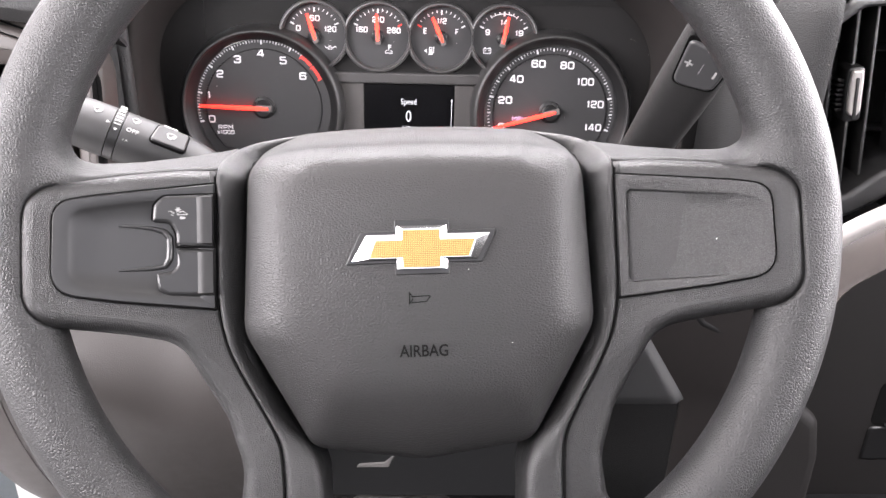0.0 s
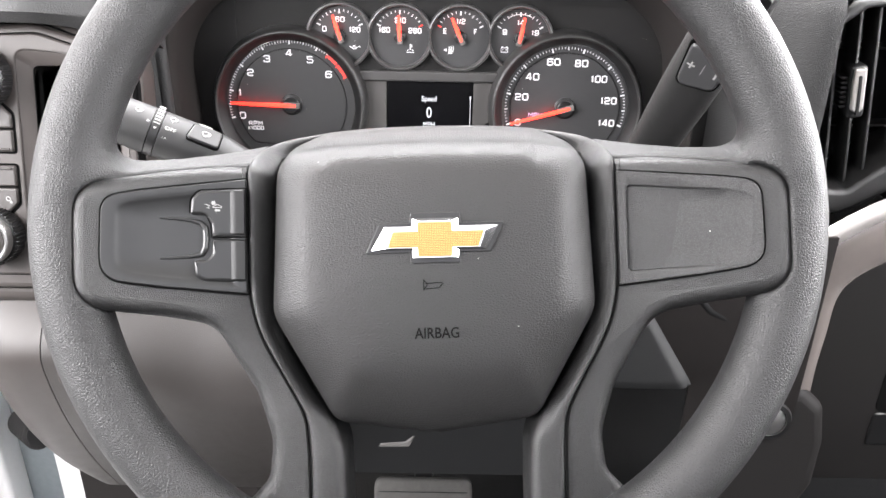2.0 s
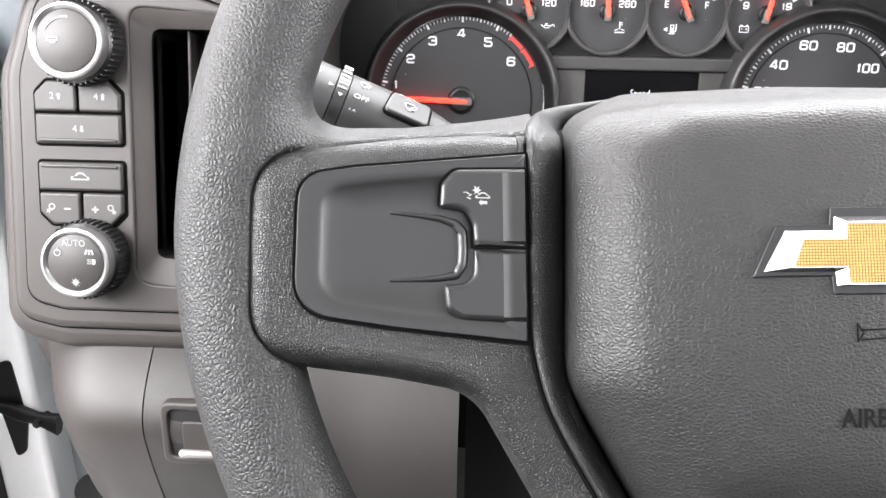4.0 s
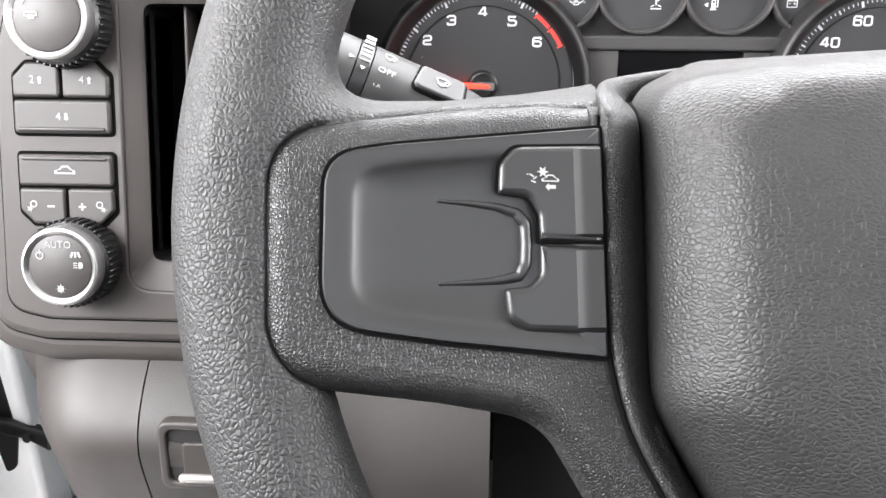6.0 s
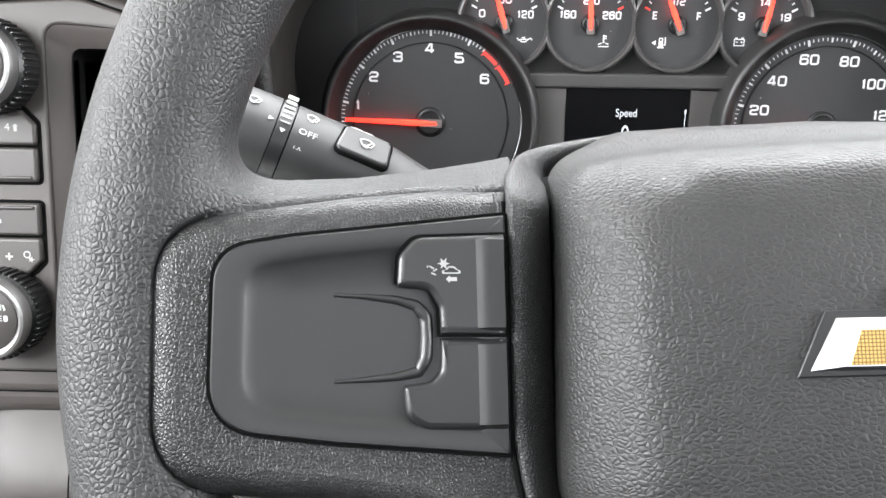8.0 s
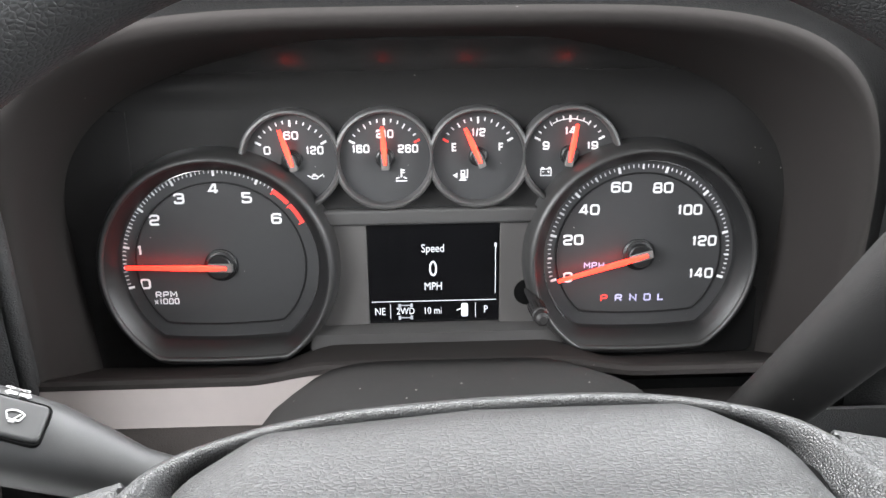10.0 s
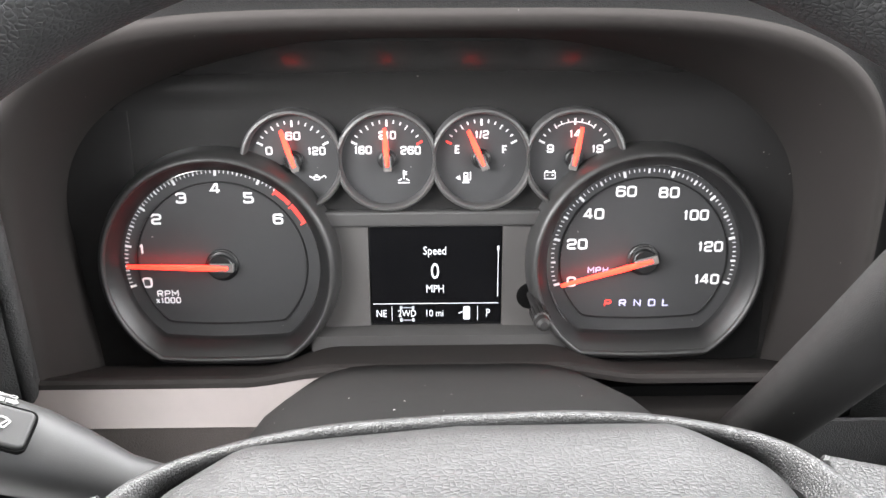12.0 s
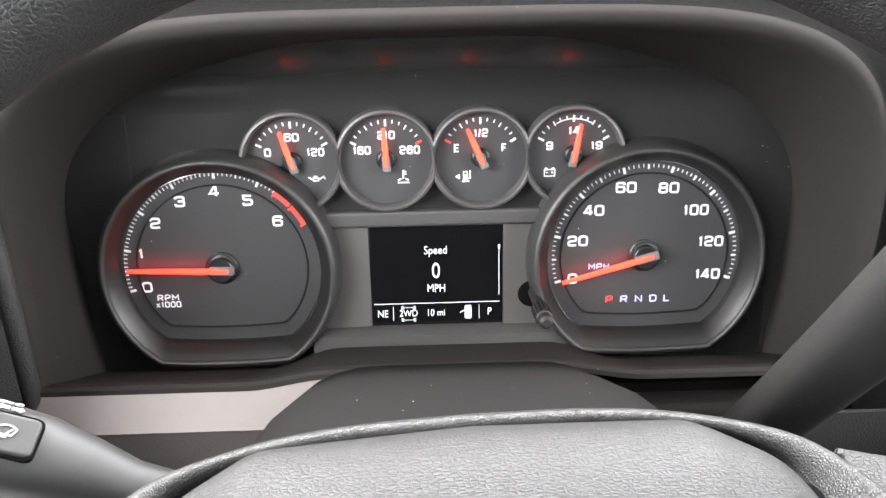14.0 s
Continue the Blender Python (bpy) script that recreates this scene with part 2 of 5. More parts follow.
def text(s, size, depth=0.0002, sx=1.0, bold=0.0):
    cu = bpy.data.curves.new("text", "FONT")
    cu.offset = bold
    cu.body, cu.size, cu.extrude = s, size, depth
    cu.align_x, cu.align_y, cu.resolution_u = "CENTER", "CENTER", 3
    me = from_curve(cu)
    for v in me.vertices:
        v.co.x *= sx
    return me


def joined(*meshes):
    """Several meshes laid into one: pairs of mesh and matrix."""
    bm = bmesh.new()
    for me, m in meshes:
        me.transform(m)
        bm.from_mesh(me)
        bpy.data.meshes.remove(me)
    return bm


def loft(rings, cap=True, base=False, closed=True):
    """A skin over rings of equal count."""
    bm = bmesh.new()
    vs = [[bm.verts.new(p) for p in r] for r in rings]
    m = len(rings[0])
    for a, b in zip(vs, vs[1:]):
        for i in range(m if closed else m - 1):
            bm.faces.new((a[i], a[(i + 1) % m], b[(i + 1) % m], b[i]))
    for want, ring in ((cap, vs[-1]), (base, vs[0])):
        if want:
            mid = bm.verts.new(sum((v.co for v in ring), Vector()) / m)
            for i in range(m):
                bm.faces.new((ring[i], ring[(i + 1) % m], mid))
    return bm


def lift(outline, c, s=1.0, mid=None):
    """The outline at height c, shrunk towards its middle."""
    mx = sum(p[0] for p in outline) / len(outline) if mid is None else mid[0]
    my = sum(p[1] for p in outline) / len(outline) if mid is None else mid[1]
    return [Vector((mx + (p[0] - mx) * s, my + (p[1] - my) * s, c)) for p in outline]


def blend(a, b, u):
    return [p.lerp(q, u) for p, q in zip(a, b)]


def lathe(profile, n=48, cap=True):
    rings = [[Vector((r * math.cos(2 * math.pi * i / n), r * math.sin(2 * math.pi * i / n), z)) for i in range(n)] for r, z in profile]
    return loft(rings, cap, True)


def sweep(path, radii, n=24, power=2.0, side=Vector((0, 0, 1)), cap=True):
    """A tube along points, with radii (across, along side) at each, as a superellipse."""
    rings = []
    for i, p in enumerate(path):
        d = (path[min(i + 1, len(path) - 1)] - path[max(i - 1, 0)]).normalized()
        u = d.cross(side).normalized()
        w = u.cross(d).normalized()
        ring = []
        for j in range(n):
            a = 2 * math.pi * j / n
            c, s = math.cos(a), math.sin(a)
            c, s = math.copysign(abs(c) ** (2 / power), c), math.copysign(abs(s) ** (2 / power), s)
            ring.append(p + u * c * radii[i][0] + w * s * radii[i][1])
        rings.append(ring)
    return loft(rings, cap, cap)


def sheet(fn, nu, nv, thick=0.0):
    """A curved panel from fn(u, v); thick gives it a back, along its normals."""
    bm = bmesh.new()
    g = [[bm.verts.new(fn(i / nu, j / nv)) for j in range(nv + 1)] for i in range(nu + 1)]
    for i in range(nu):
        for j in range(nv):
            bm.faces.new((g[i][j], g[i + 1][j], g[i + 1][j + 1], g[i][j + 1]))
    if thick:
        bm.normal_update()
        geom = bmesh.ops.solidify(bm, geom=bm.faces[:], thickness=thick)
    return bm


def box(x0, x1, y0, y1, z0, z1, bev=0.002, seg=2):
    bm = bmesh.new()
    bmesh.ops.create_cube(bm, size=1)
    for v in bm.verts:
        v.co = Vector((x0 + (v.co.x + 0.5) * (x1 - x0), y0 + (v.co.y + 0.5) * (y1 - y0), z0 + (v.co.z + 0.5) * (z1 - z0)))
    if bev:
        bmesh.ops.bevel(bm, geom=bm.edges[:], offset=bev, segments=seg, affect="EDGES", profile=0.5)
    return bm


def skin(field, lo, hi, h):
    """A closed skin where field(x, y, z) crosses zero, on cells of size h."""
    n = [int(math.ceil((b - a) / h)) + 1 for a, b in zip(lo, hi)]
    xs, ys, zs = (a + h * np.arange(m) for a, m in zip(lo, n))
    f = field(xs[:, None, None], ys[None, :, None], zs[None, None, :]) * np.ones(n)
    neg = f < 0
    corner = [(i, j, k) for i in (0, 1) for j in (0, 1) for k in (0, 1)]

    def at_corner(g, c):
        return g[c[0]:n[0] - 1 + c[0], c[1]:n[1] - 1 + c[1], c[2]:n[2] - 1 + c[2]]
    count = sum(at_corner(neg, c).astype(np.int8) for c in corner)
    cells = np.argwhere((count > 0) & (count < 8))
    index = -np.ones([m - 1 for m in n], int)
    index[tuple(cells.T)] = np.arange(len(cells))
    total, hits = np.zeros((len(cells), 3)), np.zeros(len(cells))
    for a in corner:
        for axis in range(3):
            if a[axis]:
                continue
            b = tuple(v + (i == axis) for i, v in enumerate(a))
            fa, fb = (f[tuple((cells + c).T)] for c in (a, b))
            cross = (fa < 0) != (fb < 0)
            u = np.where(cross, fa / np.where(cross, fa - fb, 1), 0)
            total += np.where(cross, 1, 0)[:, None] * (np.array(a) + u[:, None] * np.eye(3)[axis])
            hits += cross
    co = np.array(lo) + h * (cells + total / hits[:, None])
    e = h * 0.05
    for _ in range(3):
        at0 = field(*co.T)
        grad = np.stack([(field(*(co + e * np.eye(3)[i]).T) - field(*(co - e * np.eye(3)[i]).T)) / (2 * e) for i in range(3)], 1)
        step = (at0 / np.maximum((grad ** 2).sum(1), 0.2))[:, None] * grad
        co -= np.clip(step, -h * 0.5, h * 0.5)
    faces = []
    for axis in range(3):
        o1, o2 = [i for i in range(3) if i != axis]
        first = [slice(None)] * 3
        second = [slice(None)] * 3
        first[axis], second[axis] = slice(0, n[axis] - 1), slice(1, n[axis])
        edge = np.argwhere(neg[tuple(first)] != neg[tuple(second)])
        ring = []
        for d1, d2 in ((0, 0), (1, 0), (1, 1), (0, 1)):
            c = edge.copy()
            c[:, o1] -= d1
            c[:, o2] -= d2
            ring.append(index[tuple(c.T)])
        faces.append(np.stack(ring, 1))
    me = bpy.data.meshes.new("skin")
    me.from_pydata(co.tolist(), [], np.concatenate(faces).tolist())
    bm = bmesh.new()
    bm.from_mesh(me)
    bpy.data.meshes.remove(me)
    return bm


def along(pts, u):
    """A place on a smooth line through points, and its direction."""
    s = min(max(u, 0), 1) * (len(pts) - 1)
    k = min(int(s), len(pts) - 2)
    f = s - k
    p = [Vector(pts[min(max(k + i, 0), len(pts) - 1)]) for i in (-1, 0, 1, 2)]
    c = 0.5 * (2 * p[1] + (p[2] - p[0]) * f + (2 * p[0] - 5 * p[1] + 4 * p[2] - p[3]) * f * f + (3 * p[1] - p[0] - 3 * p[2] + p[3]) * f ** 3)
    d = 0.5 * ((p[2] - p[0]) + 2 * (2 * p[0] - 5 * p[1] + 4 * p[2] - p[3]) * f + 3 * (3 * p[1] - p[0] - 3 * p[2] + p[3]) * f * f)
    return c, d.normalized()


def smooth(a, b, x):
    u = min(max((x - a) / (b - a), 0), 1)
    return u * u * (3 - 2 * u)


def bars(quads, depth=0.0002):
    """Flat marks: each (x, y, length, width, turn in degrees), joined."""
    bm = bmesh.new()
    for x, y, l, w, turn in quads:
        c, s = math.cos(radians(turn)), math.sin(radians(turn))
        lo, hi = [], []
        for dx, dy in ((-l / 2, -w / 2), (l / 2, -w / 2), (l / 2, w / 2), (-l / 2, w / 2)):
            p = (x + dx * c - dy * s, y + dx * s + dy * c)
            lo.append(bm.verts.new((*p, 0))), hi.append(bm.verts.new((*p, depth)))
        bm.faces.new(hi)
        for i in range(4):
            bm.faces.new((lo[i], lo[(i + 1) % 4], hi[(i + 1) % 4], hi[i]))
    return bm


GLYPHS = {
    "0": [("o", (-.5, -.5), (.5, -.5), (.5, .5), (-.5, .5))],
    "1": [("l", (-.30, .24), (.02, .5), (.02, -.5))],
    "2": [("l", (-.5, .24), (-.5, .5), (.5, .5), (.5, 0), (-.5, -.04), (-.5, -.5), (.5, -.5))],
    "3": [("l", (-.5, .26), (-.5, .5), (.5, .5), (.48, .02), (-.2, .02)), ("l", (.2, .02), (.5, .02), (.5, -.5), (-.5, -.5), (-.5, -.26))],
    "4": [("s", (.24, -.5), (.24, .5), (.06, .5), (-.5, -.22), (.55, -.22))],
    "5": [("s", (.46, .5), (-.46, .5), (-.46, .07)), ("l", (-.46, .07), (.5, .07), (.5, -.5), (-.5, -.5), (-.5, -.27))],
    "6": [("l", (.48, .27), (.48, .5), (-.5, .5), (-.5, -.5), (.5, -.5), (.5, .07), (-.46, .07))],
    "8": [("o", (-.46, .02), (.46, .02), (.46, .5), (-.46, .5)), ("o", (-.5, -.5), (.5, -.5), (.5, .02), (-.5, .02))],
    "9": [("l", (-.48, -.27), (-.48, -.5), (.5, -.5), (.5, .5), (-.5, .5), (-.5, -.07), (.46, -.07))],
    "E": [("s", (.45, .5), (-.42, .5), (-.42, -.5), (.45, -.5)), ("s", (-.42, 0), (.36, 0))],
    "F": [("s", (.45, .5), (-.42, .5), (-.42, -.5)), ("s", (-.42, 0), (.34, 0))],
    "/": [("s", (-.28, -.55), (.28, .55))],
    "P": [("l", (-.46, -.5), (-.46, .5), (.46, .5), (.46, -.06), (-.40, -.06))],
    "R": [("l", (-.46, -.5), (-.46, .5), (.46, .5), (.46, -.04), (-.40, -.04)), ("s", (.05, -.04), (.46, -.5))],
    "N": [("s", (-.46, -.5), (-.46, .5), (.46, -.5), (.46, .5))],
    "D": [("s", (-.46, .5), (-.46, -.5)), ("l", (-.46, .5), (.46, .5), (.46, -.5), (-.46, -.5))],
    "L": [("s", (-.46, .5), (-.46, -.5), (.46, -.5))],
    "M": [("s", (-.5, -.5), (-.5, .5), (0, -.1), (.5, .5), (.5, -.5))],
    "H": [("s", (-.46, .5), (-.46, -.5)), ("s", (.46, .5), (.46, -.5)), ("s", (-.46, 0), (.46, 0))],
    "x": [("s", (-.4, -.5), (.4, .25)), ("s", (-.4, .25), (.4, -.5))]}
NARROW = {"1": 0.52, "/": 0.42, "E": 0.82, "F": 0.80, "L": 0.85, "M": 1.1}


def figures(word, high, wide, line, gap=0.0008, depth=0.0002):
    """Broad square figures with rounded corners, drawn as strokes of one width."""
    bm = bmesh.new()
    widths = [wide * NARROW.get(ch, 1.0) for ch in word]
    x = -(sum(widths) + gap * (len(word) - 1)) / 2
    for ch, w in zip(word, widths):
        sx, sy = (w - line) if ch not in NARROW else (wide - line) * NARROW[ch], high - line
        for kind, *pts in GLYPHS[ch]:
            r = 0.0 if kind == "s" else min(sx, sy) * 0.30
            ends = len(pts) - 1
            corner = [(x + w / 2 + px * sx, py * sy, 0.0 if kind != "o" and i in (0, ends) else r) for i, (px, py) in enumerate(pts)]
            run = [Vector(p) for p in rpoly(corner, 4)]
            n = len(run)
            lo, hi = [], []
            for i, p in enumerate(run):
                a = run[i - 1] if i or kind == "o" else p
                b = run[(i + 1) % n] if i < n - 1 or kind == "o" else p
                d1, d2 = (p - a), (b - p)
                d1 = d1.normalized() if d1.length > 1e-9 else d2.normalized()
                d2 = d2.normalized() if d2.length > 1e-9 else d1
                t = (d1 + d2).normalized()
                m = Vector((-t.y, t.x)) * (line / 2 / max(t.dot(d1), 0.55))
                lo.append(p + m), hi.append(p - m)
            for i in range(n if kind == "o" else n - 1):
                j = (i + 1) % n
                quad = [lo[i], lo[j], hi[j], hi[i]]
                up = [bm.verts.new((q.x, q.y, depth)) for q in quad]
                dn = [bm.verts.new((q.x, q.y, 0)) for q in quad]
                bm.faces.new(up)
                for k in range(4):
                    bm.faces.new((up[k], dn[k], dn[(k + 1) % 4], up[(k + 1) % 4]))
        x += w + gap
    return bm


def ticks(marks, material, parent, z, name="tick_mark"):
    """Printed marks, each an object of its own; alike ones share a mesh."""
    made = {}
    for x, y, l, w, turn in marks:
        if (l, w) not in made:
            made[l, w] = bm_mesh(bars([(0, 0, l, w, 0)]))
        part(name, made[l, w], material, parent, "", at(x, y, z, turn))


def bm_mesh(bm):
    me = bpy.data.meshes.new("m")
    bm.to_mesh(me)
    bm.free()
    return me


def at(x, y, z, turn=0):
    return pose(x, y, z, 0, 0, turn)


MW = pose(0, 0, 1.30, 60) @ pose(0, 0, 0, 0, 0, 2.4)     # steering wheel: x right, y up in its plane, z to the driver
MK = pose(0, 0, 1.30, 60)                                # steering column
MC = pose(0, 0.310, 1.28, 84)                            # instrument cluster
ML = pose(-0.30, 0.172, 1.25, 75)                        # switch panel beside the column


# ---- steering wheel ----
RIM_R = 0.1776


def lean(y):
    """How far the crown of the hub falls back at height y."""
    return 0.0555 * smooth(0.026, 0.0615, y)


def tilt_out(co):
    """The spokes rise towards the rim."""
    co.z += 0.25 * max(abs(co.x) - 0.09, 0)
    co.z -= lean(co.y) * smooth(0.130, 0.092, abs(co.x))
    return co


def under_hub(co):
    """The spoke cover runs in under the hub surround, with a narrow groove before it."""
    co.z -= 0.0016 * smooth(0.0912, 0.0898, abs(co.x))
    return tilt_out(co)


def pad_c(a, b):
    return 0.0236 - 1.4 * (b + 0.02) ** 2 - 0.6 * a * a


wheel = thing("steering_wheel", MW, "dark grey rubber steering wheel with a gold cross emblem", "steering wheel")


def ramp(x, xs, ys):
    return np.interp(x, xs, ys)


def wheel_rubber(x, y, z):
    """How far a place lies from the moulded rubber: the rim, and on each side the strip that runs from it to the hub."""
    r = np.hypot(x + 0.0015, y - 0.001) - RIM_R
    r = np.where(r > 0, r * (1 + 0.14 * np.clip(-y / 0.10, 0, 1)), r)
    rim_d = ((np.abs(r) / 0.0167) ** 2.2 + (np.abs(z - 0.0060) / 0.0176) ** 2.2 + 1e-9) ** (1 / 2.2) * 0.0167 - 0.0167
    s = np.abs(x)
    at_s = (0.080, 0.095, 0.110, 0.130, 0.150, 0.170)
    fy, fz = ramp(s, at_s, (0.0325, 0.0312, 0.0306, 0.0286, 0.0256, 0.0225)), ramp(s, at_s, (-0.0050, -0.0020, 0.0020, 0.0070, 0.0120, 0.0160))
    by, bz = ramp(s, at_s, (0.0485, 0.0450, 0.0418, 0.0385, 0.0370, 0.0360)), ramp(s, at_s, (-0.0370, -0.0330, -0.0280, -0.0210, -0.0130, -0.0070))
    ly, lz = by - fy, bz - fz
    length = np.sqrt(ly * ly + lz * lz)
    ey, ez = ly / length, lz / length
    half = 0.0062
    cy, cz = (fy + by) / 2 - half * -ez, (fz + bz) / 2 - half * ey
    a = np.abs((y - cy) * ey + (z - cz) * ez) - length / 2 + 0.0032
    b = np.abs((y - cy) * -ez + (z - cz) * ey) - half + 0.0032
    strip = np.hypot(np.maximum(a, 0), np.maximum(b, 0)) + np.minimum(np.maximum(a, b), 0) - 0.0032
    strip = np.maximum(strip, np.maximum(0.0868 - s, s - 0.172))
    k = 0.017
    m = np.clip(0.5 + 0.5 * (rim_d - strip) / k, 0, 1)
    both = rim_d * (1 - m) + strip * m - k * m * (1 - m)
    # the seat of the spoke cover
    p, q, w = s - 0.1698, (y - 0.0298) * 0.993 + (s - 0.106) * 0.118, (-0.0472 - y) * 0.99 + (s - 0.108) * 0.155
    rad = 0.014
    pp, qq = np.maximum(p + rad, 0), np.maximum(np.maximum(q, w) + rad, 0)
    seat = np.hypot(pp, qq) + np.minimum(np.maximum(p, np.maximum(q, w)) + rad, 0) - rad
    seat = np.maximum(seat, 0.25 * (s - 0.09) - 0.0025 - z)
    return np.maximum(both, -seat)


rim = part("rim", skin(wheel_rubber, (-0.200, -0.198, -0.046), (0.198, 0.200, 0.027), 0.0016), RUBBER, wheel, "pebbled dark rubber rim", angle=55)

SPOKE = [(-0.0868, 0.0307, 0.001), (-0.106, 0.0303, 0.02), (-0.128, 0.0278, 0.03), (-0.1714, 0.0212, 0.016), (-0.1718, -0.0375, 0.018), (-0.132, -0.0432, 0.02), (-0.108, -0.0480, 0.02),
         (-0.0885, -0.083, 0.03), (-0.0815, -0.106, 0.03), (-0.0835, -0.1245, 0.012), (-0.098, -0.140, 0.008), (-0.096, -0.158, 0.003), (-0.0560, -0.158, 0.002),
         (-0.0560, -0.118, 0.02), (-0.0580, -0.0935, 0.02), (-0.0690, -0.0700, 0.02), (-0.0800, -0.0430, 0.03)]
PANEL = [(-0.0912, 0.0230, 0.0005), (-0.140, 0.0174, 0.02), (-0.1563, 0.0146, 0.010), (-0.1572, -0.0246, 0.012), (-0.130, -0.0288, 0.02), (-0.0912, -0.0332, 0.0005)]


def build_spoke(flipped):
    def o(pts, n=6):
        return rpoly(flip(pts) if flipped else pts, n)

    def grown(pts, d):
        mx, my = -0.124, -0.005
        return [(mx + (x - mx) * (1 + d / 0.034), my + (y - my) * (1 + d / 0.028), r + d) for x, y, r in pts]
    sg = 1 if flipped else -1
    bez = part("spoke_bezel", plate([o(SPOKE, 8)], -0.020, 0.0030, 0.0072, 6, under_hub), STIPPLE, wheel, "stippled black spoke cover")
    part("panel_gap", plate([o(grown(PANEL, 0.0011)), o(grown(PANEL, -0.0012))], -0.001, 0.0034, 0.0001, 1, tilt_out), GAP, bez)
    full = o(PANEL, 8)
    mid = (sg * 0.124, -0.006)
    rings = [lift(full, 0.001), lift(full, 0.0043), lift(full, 0.0049, 0.985, mid), lift(full, 0.0050, 0.83, mid), lift(full, 0.0044, 0.79, mid), lift(full, 0.0034, 0.72, mid), lift(full, 0.0032, 0.4, mid)]
    if flipped:
        rec = rpoly([(0.0950, -0.0268, 0.003), (0.138, -0.0252, 0.01), (0.1505, -0.0215, 0.007), (0.1528, 0.0085, 0.006), (0.142, 0.0112, 0.01), (0.0952, 0.0158, 0.003)], 8)
        def sunk(ring, u=1.0):
            return [Vector((p.x, p.y, 0.0050 - u * (0.0004 + 0.0034 * smooth(0.146, 0.097, p.x)))) for p in ring]
        rings = [lift(full, 0.001), lift(full, 0.0043), lift(full, 0.0049, 0.99, mid), lift(rec, 0.0050, 1.02), sunk(lift(rec, 0, 0.995), 0.15), sunk(lift(rec, 0, 0.965)), sunk(lift(rec, 0, 0.6)), sunk(lift(rec, 0, 0.25))]
    bm = loft(rings)
    for v in bm.verts:
        tilt_out(v.co)
    panel = part("switch_panel", bm, SMOOTH if not flipped else GRITTY, wheel, "smooth dark switch panel" if not flipped else "blank dark plastic panel")
    return panel


GRITTY = surface("gritty_plastic", (0.0085, 0.0085, 0.0087), 0.36, 0.0008, 1.0, 0.0004, dust=0.006, vary=0.25, spec=0.5, fleck=1.2)
left_panel = build_spoke(False)
build_spoke(True)

UP = [(-0.0915, 0.0183, 0.0006), (-0.1125, 0.0174, 0.005), (-0.1163, 0.0130, 0.004), (-0.1168, 0.0058, 0.0012), (-0.1095, 0.0052, 0.003), (-0.1072, 0.0010, 0.003), (-0.1070, -0.0052, 0.0004), (-0.0915, -0.0056, 0.0004)]
LOW = [(-0.0915, -0.0062, 0.0004), (-0.1070, -0.0060, 0.0006), (-0.1072, -0.0135, 0.003), (-0.1095, -0.0160, 0.003), (-0.1156, -0.0166, 0.0012), (-0.1150, -0.0240, 0.004), (-0.1105, -0.0268, 0.004), (-0.0960, -0.0274, 0.004), (-0.0915, -0.0276, 0.0006)]
GROW = [(x + (0.0007 if x > -0.1 else -0.0007), y + (0.0006 if y > 0.005 else -0.0005), r) for x, y, r in UP]
part("button_gap", plate([rpoly(GROW)], 0.002, 0.0051, 0.0001, 1, tilt_out), GAP, left_panel)
upper = part("alert_button", plate([rpoly(UP)], 0.003, 0.0066, 0.0018, 3, tilt_out), SMOOTH, left_panel, "black button with a white car symbol")
part("blank_button", plate([rpoly(LOW)], 0.002, 0.0058, 0.0018, 3, tilt_out), SMOOTH, left_panel)


for y0, y1, top in ((-0.0050, 0.0180, 0.0078), (-0.0272, -0.0064, 0.0070)):
    edge = [(-0.1000, top - 0.0022), (-0.0990, top - 0.0016), (-0.0970, top - 0.0005), (-0.0960, top - 0.0001), (-0.0950, top), (-0.0917, top), (-0.0917, 0.003), (-0.0992, 0.003)]
    rows = [[tilt_out(Vector((x if k else max(x, -0.0945), y, z if k else min(z, top - 0.0020)))) for x, z in edge] for y, k in ((y0, 0), (y0 + 0.0012, 1), (y1 - 0.0012, 1), (y1, 0))]
    part("button_border", loft(rows, True, True), BORDER, left_panel)


def ridge():
    """The raised lip that runs out to nothing at both ends."""
    pts = [(-0.131, 0.0042), (-0.124, 0.0038), (-0.117, 0.0030), (-0.1125, 0.0016), (-0.1104, -0.0010), (-0.1102, -0.0060), (-0.1105, -0.0105), (-0.1122, -0.0136), (-0.117, -0.0146), (-0.124, -0.0151), (-0.131, -0.0154)]
    path, rad = [], []
    for i in range(41):
        u = i / 40 * (len(pts) - 1)
        k = min(int(u), len(pts) - 2)
        p = Vector(pts[k]).lerp(Vector(pts[k + 1]), u - k)
        w = min(1, (i + 1) / 16, (41 - i) / 16)
        z = 0.0032 + 0.25 * (abs(p.x) - 0.09)
        path.append(Vector((p.x, p.y, z)))
        rad.append((0.0003 + 0.0013 * w, 0.0004 + 0.0013 * w))
    return sweep(path, rad, 12)


part("ridge", ridge(), SMOOTH, left_panel)


def on_spoke(a, b, c):
    """A place on the left spoke, lying along its slope."""
    return Matrix.Translation((a, b, c + 0.25 * (abs(a) - 0.09))) @ Matrix.Rotation(math.atan(0.25), 4, "Y")


def arrow(l, w):
    return rpoly([(-l, 0, 0), (-l * 0.3, w, 0), (-l * 0.3, w * 0.5, 0), (l, w * 0.5, 0), (l, -w * 0.5, 0), (-l * 0.3, -w * 0.5, 0), (-l * 0.3, -w, 0)])


def star(r, k=8):
    return [(r * (1 if i % 2 == 0 else 0.42) * math.cos(math.pi * i / k), r * (1 if i % 2 == 0 else 0.42) * math.sin(math.pi * i / k)) for i in range(2 * k)]


